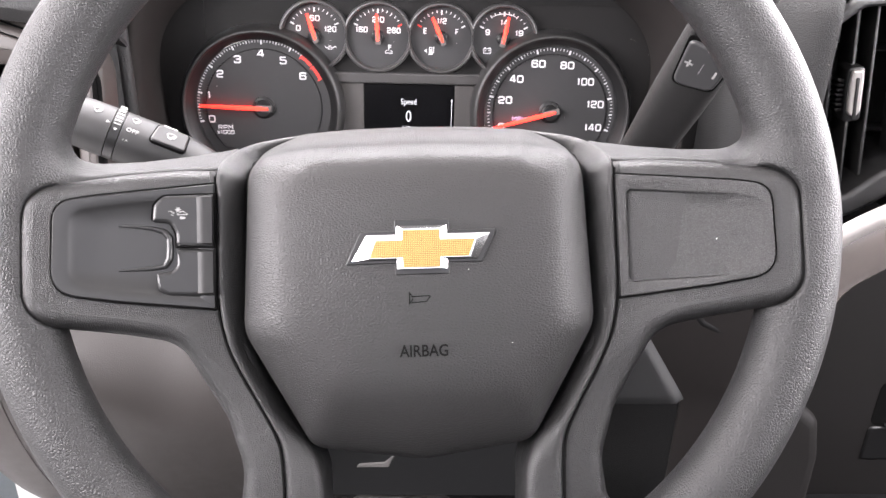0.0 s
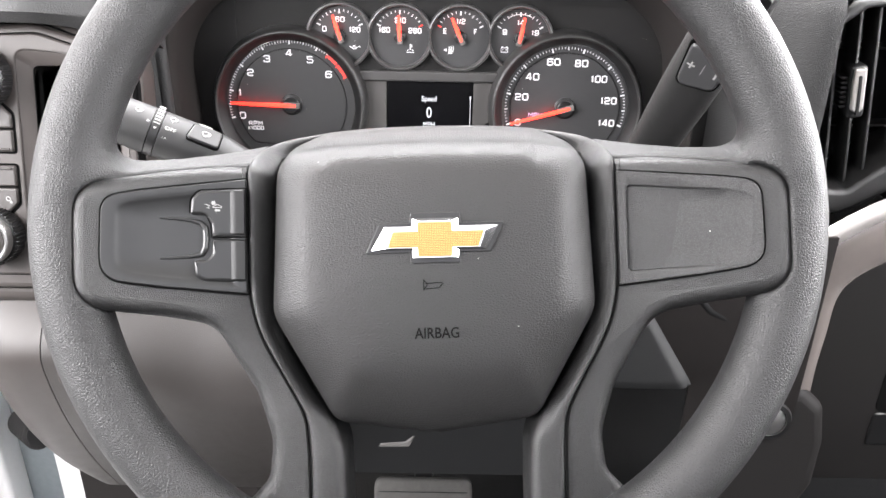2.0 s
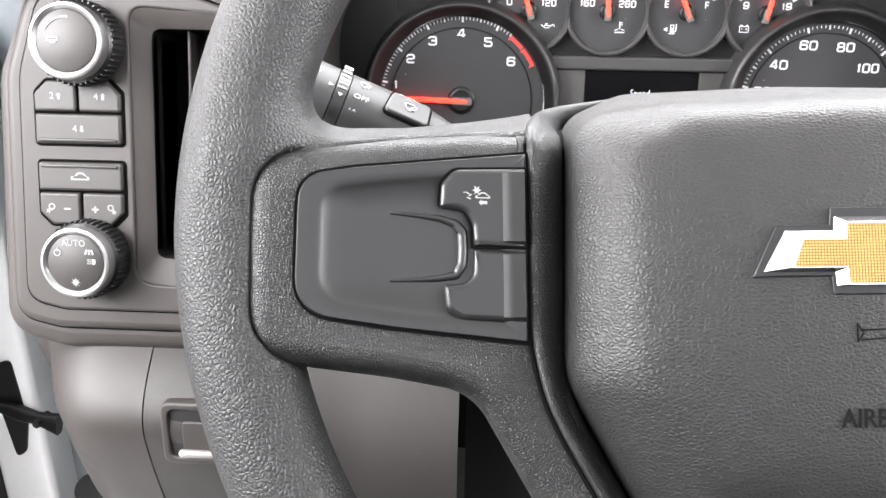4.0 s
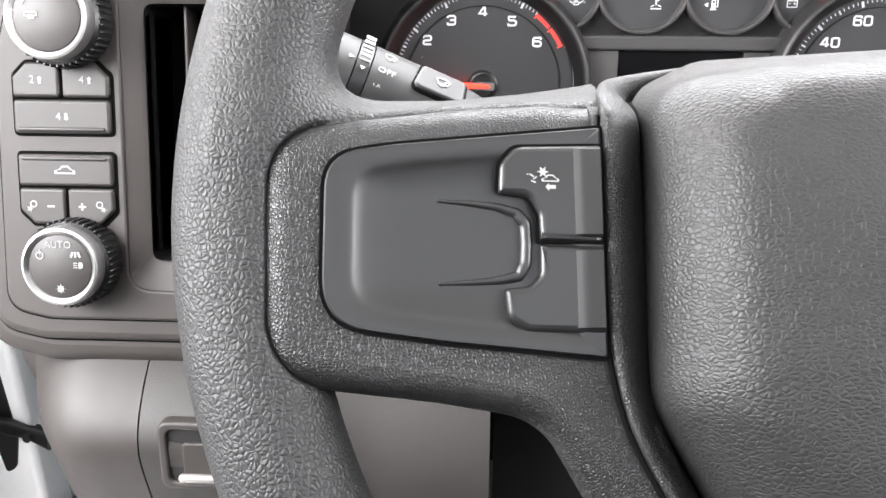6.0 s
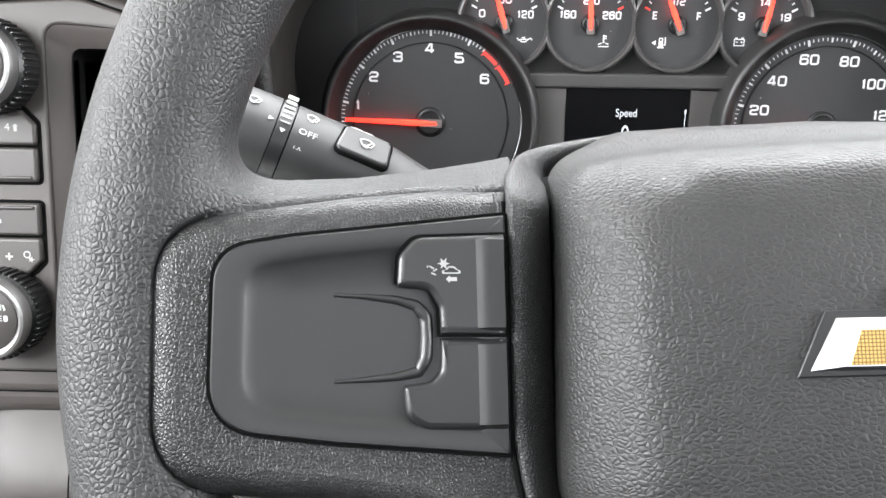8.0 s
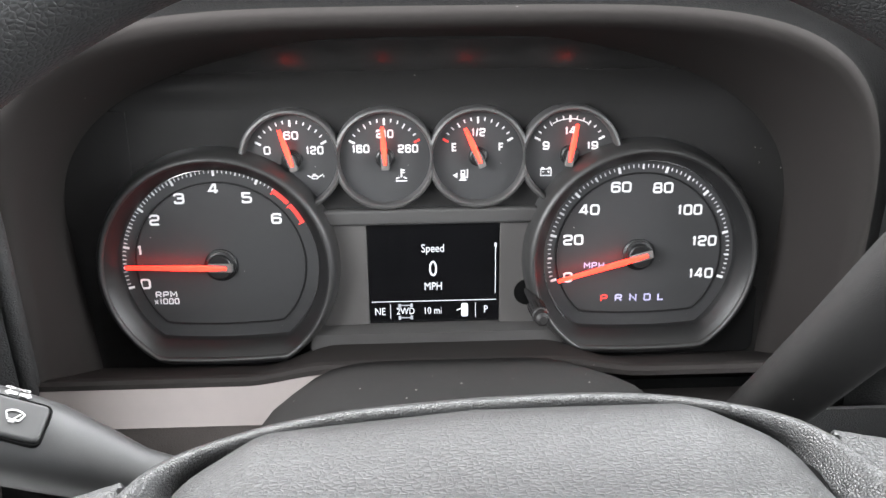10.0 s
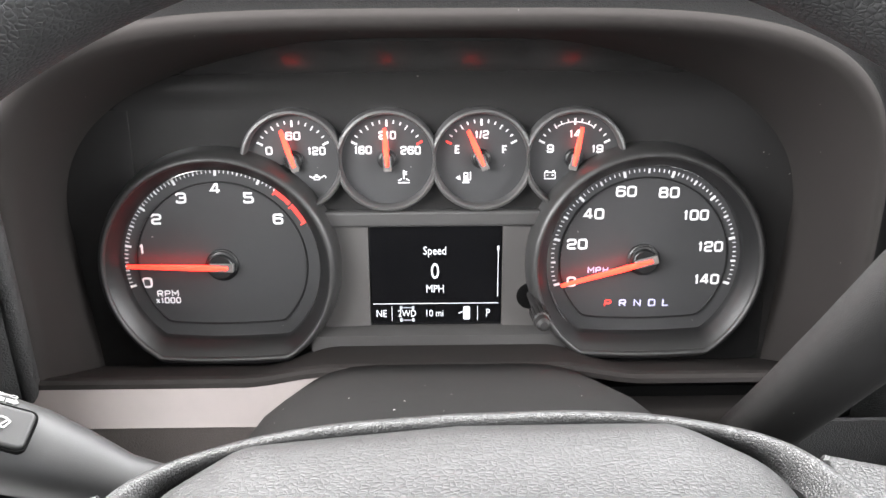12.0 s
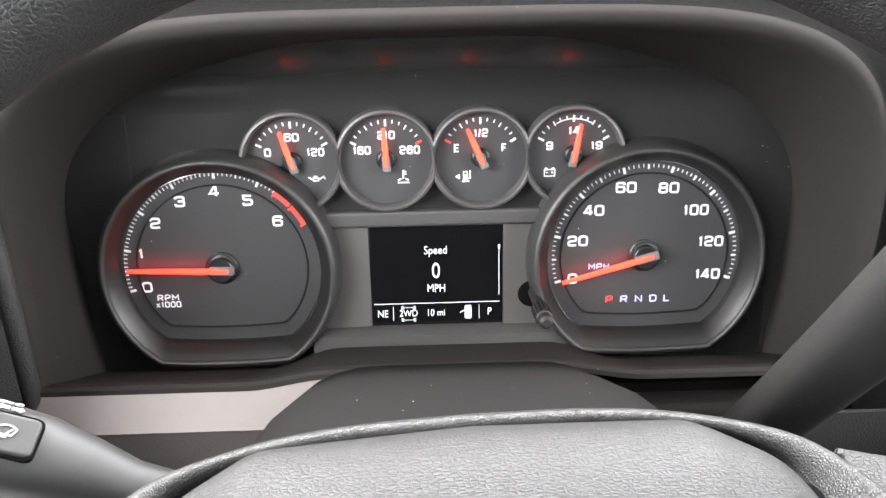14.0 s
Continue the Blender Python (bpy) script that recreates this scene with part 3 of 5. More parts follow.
def ring_plate(r0, r1, depth=0.0002, n=28, sy=1.0):
    def circ(r):
        return [(r * math.cos(2 * math.pi * i / n), sy * r * math.sin(2 * math.pi * i / n)) for i in range(n)]
    return plate([circ(r1), circ(r0)], 0, depth, 0.00002, 0)


def car_outline(s, hole=True):
    o = [(-1, -0.35, 0.1), (-1, 0.0, 0.1), (-0.55, 0.1, 0.1), (-0.3, 0.45, 0.1), (0.35, 0.45, 0.1), (0.65, 0.1, 0.1), (1, 0.0, 0.1), (1, -0.35, 0.1)]
    big = rpoly([(x * s, y * s, r * s) for x, y, r in o], 3)
    if not hole:
        return [big]
    return [big, rpoly([(x * s * 0.78, y * s * 0.62 + 0.01 * s, r * s) for x, y, r in o], 3)]


sym = joined((plate(car_outline(0.0022), 0, 0.00015, 0.00002, 0), at(0.0014, 0.0, 0)), (plate([star(0.0015, 6)], 0, 0.00015, 0.00002, 0), at(-0.0004, 0.0016, 0)),
             (plate([arrow(0.0013, 0.0009)], 0, 0.00015, 0.00002, 0), at(0.0014, -0.0020, 0)))
part("symbol", sym, INK, upper, "white collision alert symbol", on_spoke(-0.1055, 0.0095, 0.0068))
part("symbol_dashes", bars([(-0.0042, 0.0009, 0.0004, 0.0003, 60), (-0.0032, 0.0007, 0.0012, 0.00035, -30), (-0.0024, 0.0001, 0.0010, 0.00035, 30), (-0.0028, -0.0008, 0.0012, 0.00035, -20)], 0.00015), INK, upper, "", on_spoke(-0.1055, 0.0095, 0.0068))

ROOT = [(0, 0.0555, 0.01), (0.056, 0.0535, 0.018), (0.0780, 0.0418, 0.018), (0.0804, -0.0445, 0.020), (0.0510, -0.0985, 0.012), (0, -0.1055, 0.02)]


def lean_back(co):
    """The crown of the hub falls away from the driver."""
    co.z -= lean(co.y)
    return co


HUB_OUT = ((0, 0.0585), (0.034, 0.0576), (0.060, 0.0544), (0.0812, 0.0482), (0.0892, 0.0375), (0.0911, 0.0270), (0.0912, 0.0165), (0.0912, 0.0060), (0.0912, -0.0050), (0.0912, -0.0160), (0.0908, -0.0290), (0.0875, -0.0469), (0.0818, -0.0608), (0.0711, -0.0802), (0.0645, -0.0941), (0.0628, -0.1078), (0.0624, -0.124), (0.0622, -0.141), (0.0622, -0.158))
HUB_IN = ((0, 0.0465), (0.034, 0.0463), (0.058, 0.0443), (0.0745, 0.0400), (0.0782, 0.0340), (0.0791, 0.0250), (0.0792, 0.0150), (0.0792, 0.0040), (0.0792, -0.0080), (0.0792, -0.0200), (0.0790, -0.0350), (0.0760, -0.0520), (0.0700, -0.0645), (0.0600, -0.0830), (0.0510, -0.0965), (0.0462, -0.1090), (0.0453, -0.124), (0.0450, -0.141), (0.0450, -0.158))


def build_surround():
    """The band round the hub, from the foot of one leg over the crown to the foot of the other."""
    slope = ((0.0, -0.046), (0.0, -0.02), (0.0, 0.0016), (0.04, 0.0030), (0.10, 0.0040), (0.2, 0.0043), (0.34, 0.0036), (0.5, 0.0020), (0.7, -0.0008), (0.87, -0.0036), (0.96, -0.0056), (1.0, -0.0075), (1.0, -0.02), (1.0, -0.04))
    level = ((0.0, -0.046), (0.0, -0.02), (0.0, 0.0010), (0.05, 0.0027), (0.13, 0.0038), (0.25, 0.0043), (0.38, 0.0044), (0.55, 0.0044), (0.72, 0.0043), (0.87, 0.0036), (0.95, 0.0022), (1.0, 0.0005), (1.0, -0.02), (1.0, -0.04))
    stations = []
    for i in range(-108, 109):
        side = -1 if i < 0 else 1
        p, q = along(HUB_OUT, abs(i) / 108)[0], along(HUB_IN, abs(i) / 108)[0]
        w = smooth(-0.080, -0.108, p.y)
        fall = lean(p.y)
        row = []
        for n, ((u0, c0), (u1, c1)) in enumerate(zip(slope, level)):
            u, c = u0 + (u1 - u0) * w, c0 + (c1 - c0) * w
            o = p.lerp(q, u)
            k = (0.80, 0.90)[n] if n < 2 and p.y > -0.05 else 1.0
            row.append(Vector((side * o.x * (0.5 + 0.5 * k), o.y * k, c - fall)))
        stations.append(row)
    return loft(stations, True, True, False)


surround = part("hub_surround", build_surround(), STIPPLE, wheel, "stippled black hub surround", angle=50)


def surround_seam(side):
    """The dark joint between the surround and the spoke cover."""
    path = []
    for i in range(60):
        p, d = along(HUB_OUT, 0.28 + 0.70 * i / 59)
        q = p + Vector((-d.y, d.x)) * 0.0003
        path.append(Vector((side * q.x, q.y, 0.0027 - lean(q.y))))
    return sweep(path, [(0.0007, 0.0007)] * 60, 10)


for side in (-1, 1):
    part("seam", surround_seam(side), GAP, surround, "dark joint line")
# floor coloured near-black to give the shade of the gap round the pad
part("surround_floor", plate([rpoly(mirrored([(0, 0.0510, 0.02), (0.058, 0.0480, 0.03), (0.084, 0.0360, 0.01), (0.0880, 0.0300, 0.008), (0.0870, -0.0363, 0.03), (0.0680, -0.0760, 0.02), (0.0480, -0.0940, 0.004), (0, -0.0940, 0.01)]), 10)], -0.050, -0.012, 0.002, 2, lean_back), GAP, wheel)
part("hub", lathe([(0.036, -0.10), (0.040, -0.06), (0.040, -0.045)], 40), BLACK, wheel)

EDGE = [(0, 0.0412, 0.01), (0.050, 0.0400, 0.02), (0.0772, 0.0366, 0.018), (0.0795, -0.0440, 0.020), (0.0500, -0.0975, 0.012), (0, -0.1045, 0.02)]
FLAT = [(0, 0.0300, 0.01), (0.046, 0.0288, 0.024), (0.0585, 0.0165, 0.030), (0.0580, -0.0440, 0.018), (0.0370, -0.0650, 0.010), (0, -0.0675, 0.02)]


def build_pad():
    e, r, f = (lift(rpoly(mirrored(p), 8), 0) for p in (EDGE, ROOT, FLAT))

    def up(ring, c):
        return [Vector((p.x, p.y, c)) for p in ring]
    mid = (0, -0.016)
    back = [Vector((p.x, p.y, -0.006 - 0.034 * smooth(0.018, 0.058, p.y))) for p in r]
    rings = [[p + Vector((0, 0, -0.02)) for p in back], back, [p.lerp(q, 0.35) for p, q in zip(back, up(e, 0.0065))], [p.lerp(q, 0.75) for p, q in zip(back, up(e, 0.0065))], up(e, 0.0065), up(blend(e, f, 0.05), 0.0098), up(blend(e, f, 0.13), 0.0124), up(blend(e, f, 0.3), 0.0159), up(blend(e, f, 0.45), 0.0183), up(blend(e, f, 0.6), 0.0202), up(blend(e, f, 0.75), 0.0218), up(blend(e, f, 0.88), 0.0229),
             up(lift([(p.x, p.y) for p in f], 0, 0.93, mid), 0.0236), up(lift([(p.x, p.y) for p in f], 0, 0.7, mid), 0.0236), up(lift([(p.x, p.y) for p in f], 0, 0.35, mid), 0.0236)]
    rows = np.array([[tuple(p) for p in ring] for ring in rings])
    fine = np.linspace(0, len(rows) - 1, 4 * len(rows) - 3)
    low = np.minimum(fine.astype(int), len(rows) - 2)
    part_way = (fine - low)[:, None, None]
    rows = rows[low] * (1 - part_way) + rows[low + 1] * part_way
    for _ in range(15):
        rows[5:-1] = 0.25 * rows[4:-2] + 0.5 * rows[5:-1] + 0.25 * rows[6:]
    bm = loft([[Vector(p) for p in ring] for ring in rows])
    for v in bm.verts:
        w = smooth(-0.038, 0.012, v.co.z)
        v.co.z -= w * (1.4 * (v.co.y + 0.02) ** 2 + 0.6 * v.co.x ** 2 + 4.0 * max(v.co.y - 0.004, 0) ** 2)
    return bm


pad = part("airbag_cover", build_pad(), PADSKIN, wheel, "grained dark grey airbag cover", angle=60)
TIE = [(-0.0309, -0.0055, 0.0002), (-0.0246, 0.0068, 0.0002), (-0.0112, 0.0068, 0.0002), (-0.0108, 0.0110, 0.0002), (0.0112, 0.0110, 0.0002), (0.0114, 0.0068, 0.0002),
       (0.0306, 0.0068, 0.0002), (0.0246, -0.0055, 0.0002), (0.0114, -0.0055, 0.0002), (0.0112, -0.0098, 0.0002), (-0.0110, -0.0098, 0.0002), (-0.0112, -0.0055, 0.0002)]


def tie(sx, sy, dx=0.0):
    return rpoly([(x * sx + dx, y * sy, r) for x, y, r in TIE], 2)


EMB = Matrix.Translation((0.0012, -0.0098, pad_c(0, -0.01)))
part("emblem_recess", plate([tie(1.06, 1.14)], -0.003, 0.0005, 0.0004), BLACK, pad, "", EMB)
GOLDO = [(-0.0224, -0.0038, 0.0002), (-0.0196, 0.0036, 0.0002), (-0.0082, 0.0036, 0.0002), (-0.0080, 0.0080, 0.0002), (0.0078, 0.0080, 0.0002), (0.0080, 0.0036, 0.0002),
         (0.0230, 0.0036, 0.0002), (0.0203, -0.0038, 0.0002), (0.0080, -0.0038, 0.0002), (0.0078, -0.0082, 0.0002), (-0.0080, -0.0082, 0.0002), (-0.0082, -0.0038, 0.0002)]
frame_foot, frame_top = tie(0.97, 0.90), rpoly([(x * 1.03, y * 1.05, r) for x, y, r in GOLDO], 2)
part("emblem_frame", loft([[Vector((*p, c)) for p in ring] for ring, c in ((frame_foot, -0.002), (frame_foot, 0.0007), (frame_top, 0.0026))]), CHROME, pad, "chrome cross-shaped emblem frame", EMB, angle=10)
part("emblem_insert", plate([rpoly(GOLDO, 2)], 0.0, 0.0028, 0.0002), GOLD, pad, "gold insert with a fine grid", EMB)
# letters lie on the pad; dark colour stands in for the shade of debossing
part("lettering", text("AIRBAG", 0.0072, 0.00015, 0.84, 0.0001), surface("deboss_shade", (0.006, 0.006, 0.006), 0.9, spec=0.1), pad, "raised dark word, the shade of debossing put into its colour", at(0.0012, -0.0540, 0.0220) @ pose(0, 0, 0, 6.1))
horn = bars([(-0.0044, 0.0001, 0.00042, 0.0052, 0), (-0.0036, 0.0014, 0.00042, 0.0026, 35), (-0.0036, -0.0011, 0.00042, 0.0026, -35), (0.00042, 0.0009, 0.0078, 0.00042, 2), (-0.0002, -0.0016, 0.0066, 0.00042, 4), (0.0038, -0.0002, 0.00042, 0.0028, -38)])
# horn strokes carry the same painted shade
part("horn_symbol", horn, bpy.data.materials["deboss_shade"], pad, "", at(-0.0002, -0.0312, 0.0235) @ pose(0, 0, 0, 1.6))

# ---- steering column ----
column = thing("steering_column", MK, "dark plastic steering column shroud", "steering column")


def shroud_ring(w, lo, hi, r, c):
    return [Vector((x, y, c)) for x, y in rrect(-w, w, lo, hi, r, 8)]


part("shroud", loft([shroud_ring(0.056, -0.050, 0.042, 0.03, -0.062), shroud_ring(0.062, -0.066, 0.048, 0.04, -0.068), shroud_ring(0.067, -0.070, 0.054, 0.045, -0.078), shroud_ring(0.077, -0.072, 0.060, 0.048, -0.105),
                     shroud_ring(0.083, -0.074, 0.063, 0.050, -0.14), shroud_ring(0.088, -0.080, 0.067, 0.05, -0.30)], False, True), SHROUDSKIN, column)
part("boot", lathe([(0.045, -0.12), (0.05, -0.05), (0.05, -0.04)], 32), BLACK, column)

# ---- wiper stalk ----
def axis_frame(p, q, face):
    x = (Vector(q) - Vector(p)).normalized()
    z = Vector(face)
    z = (z - x * z.dot(x)).normalized()
    y = z.cross(x)
    return Matrix.Translation(p) @ Matrix((x, y, z)).transposed().to_4x4()


P1, P0 = Vector((-0.1910, 0.0945, 1.3206)), Vector((-0.0690, 0.1085, 1.2652))
MS = axis_frame(P1, P0, (0.35, -0.42, 0.84))
stalk = thing("wiper_stalk", MS, "black wiper and signal stalk with white symbols", "control stalk")
SL = (P0 - P1).length


def tube(x0, x1, prof, power=2.4, n=32):
    xs = [x0 + (x1 - x0) * i / (len(prof) - 1) for i in range(len(prof))]
    return sweep([Vector((x, 0, 0)) for x in xs], prof, n, power)


part("end_cap", tube(-0.0045, 0.0060, [(0.0105, 0.0090), (0.0128, 0.0112), (0.0134, 0.0120), (0.0134, 0.0120)]), STALKSKIN, stalk)
part("wiper_sleeve", tube(0.0066, 0.0242, [(0.0134, 0.0120), (0.0138, 0.0124), (0.0140, 0.0126), (0.0140, 0.0126)]), STALKSKIN, stalk)
part("speed_ring", tube(0.0247, 0.0295, [(0.0140, 0.0126), (0.0140, 0.0126)]), BLACK, stalk)
part("arm", sweep([Vector((x, y, 0)) for x, y in ((0.030, 0), (0.052, 0), (0.066, -0.0003), (0.080, -0.0015), (0.094, -0.003), (SL + 0.02, -0.005))],
                  [(0.0140, 0.0126), (0.0139, 0.0125), (0.0132, 0.0120), (0.0112, 0.0105), (0.0090, 0.0088), (0.0082, 0.0085)], 32, 2.4), STALKSKIN, stalk)
btn = part("washer_button", plate([rpoly([(0.0470, 0.0060, 0.002), (0.0640, 0.0060, 0.0025), (0.0640, -0.0062, 0.0025), (0.0450, -0.0062, 0.0025)])], 0.010, 0.0139, 0.001), STALKSKIN, stalk)
part("button_seam", plate([rpoly([(0.0464, 0.0067, 0.002), (0.0647, 0.0067, 0.003), (0.0647, -0.0069, 0.003), (0.0443, -0.0069, 0.003)])], 0.010, 0.0129, 0.0002), GAP, stalk)


def wiper_sign(s):
    """Outline of a windshield with a wiper across it."""
    fan = [(-1, 0.42), (-0.5, 0.72), (0, 0.80), (0.5, 0.72), (1, 0.42), (0.62, -0.45), (-0.62, -0.45)]
    return joined((plate([rpoly([(x * s, y * s, 0.12 * s) for x, y in fan], 3), rpoly([(x * s * 0.80, (y * 0.70 + 0.05) * s, 0.08 * s) for x, y in fan], 3)], 0, 0.0002, 0.00002, 0), at(0, 0, 0)),
                  (bm_mesh(bars([(0.22 * s, -0.02 * s, 1.05 * s, 0.15 * s, 52), (-0.12 * s, -0.62 * s, 0.62 * s, 0.15 * s, 0), (-0.02 * s, -0.44 * s, 0.30 * s, 0.15 * s, 70)])), at(0, 0, 0)))


part("wiper_symbol", wiper_sign(0.0024), INK, stalk, "", at(0.0155, 0.001, 0.0127))
part("wash_symbol", wiper_sign(0.0024), INK, stalk, "", at(0.0355, 0.0030, 0.0126))
part("button_symbol", wiper_sign(0.0029), INK, btn, "", at(0.0552, 0, 0.0141))
part("off_mark", text("OFF", 0.0038, 0.0001), INK, stalk, "", at(0.0355, -0.0045, 0.0124))
part("mist_mark", text("1x", 0.0034, 0.0001), INK, stalk, "", at(0.0335, -0.0095, 0.0100) @ pose(0, 0, 0, 32))
part("speed_bars", bars([(0.0271, 0.0090 - 0.0025 * i, 0.0036, 0.0017 - 0.00025 * i, 0) for i in range(6)], 0.0004), INK, stalk, "", at(0, 0, 0.0124))
part("pointer_marks", joined((plate([rpoly([(0.0010, 0, 0), (-0.0010, 0.0010, 0), (-0.0010, -0.0010, 0)])], 0, 0.0002, 0.00002, 0), at(0.0226, -0.0040, 0.0124)),
                             (plate([rpoly([(0.0010, 0.0007, 0), (0, -0.0010, 0), (-0.0010, 0.0007, 0)])], 0, 0.0002, 0.00002, 0), at(0.0271, -0.0070, 0.0120))), INK, stalk)
sig = joined((plate([arrow(0.0018, 0.0016)], 0, 0.0002, 0.00002, 0), at(-0.0021, 0, 0)), (plate([arrow(0.0018, 0.0016)], 0, 0.0002, 0.00002, 0), at(0.0021, 0, 0, 180)))
part("signal_arrows", sig, INK, stalk, "white turn arrows", at(0.0535, 0.0088, 0.0108) @ pose(0, 0, 0, -28))
lampsym = joined((ring_plate(0.0008, 0.0013), at(-0.0022, 0, 0)), (ring_plate(0.0008, 0.0013), at(0.0026, 0, 0)), (bm_mesh(bars([(0.0, 0.0007, 0.0022, 0.0004, 0), (0.0, -0.0007, 0.0022, 0.0004, 0)])), at(0, 0, 0)))
part("beam_symbol", lampsym, INK, stalk, "", at(0.0525, 0.0117, 0.0082) @ pose(0, 0, 0, -48))

# ---- gear lever ----
G0, G1 = Vector((0.126, 0.222, 1.185)), Vector((0.170, 0.101, 1.392))
MG = axis_frame(G0, G1, (-0.25, -0.95, 0.15))
lever = thing("gear_lever", MG, "dark column gear lever with a plus and minus switch", "gear lever")
GLEN = (G1 - G0).length
part("arm", sweep([Vector((GLEN * u, 0, 0)) for u in (-0.15, 0.1, 0.3, 0.5, 0.68, 0.88, 1.05, 1.1)], [(0.0135, 0.0125), (0.0132, 0.0125), (0.0138, 0.0130), (0.0152, 0.0138), (0.0172, 0.0148), (0.0178, 0.0152), (0.0165, 0.014), (0.012, 0.010)], 32, 2.6), LEVERSKIN, lever)
cap = part("tow_plate", plate([rrect(GLEN * 0.91, GLEN * 1.07, -0.0125, 0.0135, 0.003)], 0.010, 0.0163, 0.001), LEVERSKIN, lever)
part("rocker_gap", plate([rpoly([(GLEN * 0.902, 0.0150, 0.004), (GLEN * 0.902, -0.0150, 0.006), (GLEN * 0.78, -0.0128, 0.007), (GLEN * 0.755, 0.0110, 0.006)])], 0.010, 0.0172, 0.0003), GAP, lever)
rocker = part("rocker_switch", plate([rpoly([(GLEN * 0.892, 0.0133, 0.004), (GLEN * 0.892, -0.0133, 0.006), (GLEN * 0.786, -0.0120, 0.007), (GLEN * 0.762, 0.0102, 0.006)])], 0.012, 0.0192, 0.0018), FACE, lever)
part("plus_mark", bars([(0, 0, 0.0048, 0.0011, 0), (0, 0, 0.0011, 0.0048, 0)]), INK, rocker, "", at(GLEN * 0.835, 0.0074, 0.0194))
part("minus_mark", bars([(0, 0, 0.0048, 0.0012, 0)]), INK, rocker, "", at(GLEN * 0.835, -0.0082, 0.0194))
part("divider", bars([(0, 0, 0.0075, 0.0003, 0)]), INK, rocker, "", at(GLEN * 0.835, 0.0, 0.0194))

# ---- instrument cluster ----
cluster = thing("instrument_cluster", MC, "dark instrument cluster with six lit gauges", "instrument cluster")
part("backplate", plate([rrect(-0.206, 0.192, -0.110, 0.105, 0.03)], -0.012, -0.0005, 0.001), GLOSS, cluster)


def dshape(r, flat, n=72):
    """A circle cut off below by a flat, with eased corners."""
    out = []
    for i in range(n):
        a = 2 * math.pi * i / n + math.pi / 2
        x, y = r * math.cos(a), r * math.sin(a)
        if y < -flat:
            y = -flat - 0.12 * (r - flat) * (1 - (x / math.sqrt(max(r * r - flat * flat, 1e-9))) ** 2)
        out.append((x, y))
    return out


DIALS = ((-0.1223, -0.0199), (0.1065, -0.0192))


def under_dials(bm, x, y):
    """Drops what would cross the two large dials behind their rings."""
    for v in bm.verts:
        if min(math.hypot(x + v.co.x - dx, y + v.co.y - dy) for dx, dy in DIALS) < 0.0625:
            v.co.z = -0.004
    return bm


def dring(profile):
    return loft([[Vector((x, y, c)) for x, y in dshape(r, f)] for r, f, c in profile], False, False)


CLUSTERLIP = surface("dial_lip", (0.022, 0.0215, 0.0213), 0.45, vary=0.03)
PALEGREY = surface("pale_grey_plastic", (0.110, 0.105, 0.102), 0.5, vary=0.03)


def polar(r, deg):
    """A place at r, deg clockwise from the top."""
    return r * math.sin(radians(deg)), r * math.cos(radians(deg))


def needle(parent, deg, tip, tail, w, z, r_hub):
    o = rpoly([(-w * 0.26, -tail, 0.0004), (w * 0.26, -tail, 0.0004), (w * 0.50, r_hub + 0.003, 0.0004), (w * 0.30, tip, 0.0003), (-w * 0.30, tip, 0.0003), (-w * 0.50, r_hub + 0.003, 0.0004)], 3)
    b = rpoly([(-w * 0.72, -tail - w * 0.9, 0.0008), (w * 0.72, -tail - w * 0.9, 0.0008), (w * 0.72, r_hub, 0.0008), (-w * 0.72, r_hub, 0.0008)], 3)
    m = at(0, 0, 0, -deg)
    nd = part("needle", plate([o], z + 0.0004, z + 0.0018, 0.0006, 2), RED, parent, "lit red needle", m)
    part("needle_base", plate([b], z - 0.002, z + 0.0010, 0.0004, 2), PALEGREY, nd, "grey needle base")
    return nd


def gauge(name, x, y, r, flat, label):
    """A dial: its face is the part, all else lies under it."""
    face = part(name, loft([[Vector((a, b, c)) for a, b in dshape(r, flat)] for c in (-0.002, 0.0006)], True) if r > 0.03 else under_dials(loft([[Vector((a, b, 0.0006)) for a, b in dshape(r * q, flat)] for q in (1, 0.8, 0.6, 0.4, 0.2)], True), x, y), FACE, cluster, label, at(x, y, 0))
    return face


rpm = gauge("rev_counter", *DIALS[0], 0.0560, 0.0440, "black rev counter face with white figures")
spd = gauge("speedometer", *DIALS[1], 0.0560, 0.0440, "black speedometer face with white figures")
for dial, shine in ((rpm, 1), (spd, -1)):
    foot = [(-0.0690, -0.020, 0.004), (-0.0690, -0.0600, 0.007), (0.030, -0.0600, 0.010), (0.020, -0.020, 0.004)]
    part("foot", plate([rpoly(foot if shine > 0 else flip(foot), 6)], -0.004, 0.0003, 0.0003, 1), BEZEL, dial, "dark foot of the dial housing")
    part("bezel", dring([(0.0530, 0.0405, 0.0005), (0.0532, 0.0407, 0.0046), (0.0538, 0.0413, 0.0056), (0.0552, 0.0430, 0.0082), (0.0572, 0.0456, 0.0110), (0.0588, 0.0478, 0.0130)]), BEZEL, dial, "dark moulded dial ring", angle=70)
    part("lip", dring([(0.0588, 0.0478, 0.0128), (0.0592, 0.0482, 0.0142), (0.0600, 0.0490, 0.0150), (0.0612, 0.0500, 0.0148), (0.0626, 0.0520, 0.0128), (0.0642, 0.0556, 0.0060), (0.0652, 0.0585, -0.001)]), CLUSTERLIP, dial, "grey outer lip", angle=70)
    part("inner_ring", dring([(0.0452, 0.0325, 0.0006), (0.0454, 0.0327, 0.0012), (0.0461, 0.0333, 0.0012), (0.0463, 0.0335, 0.0006)]), BEZEL, dial)
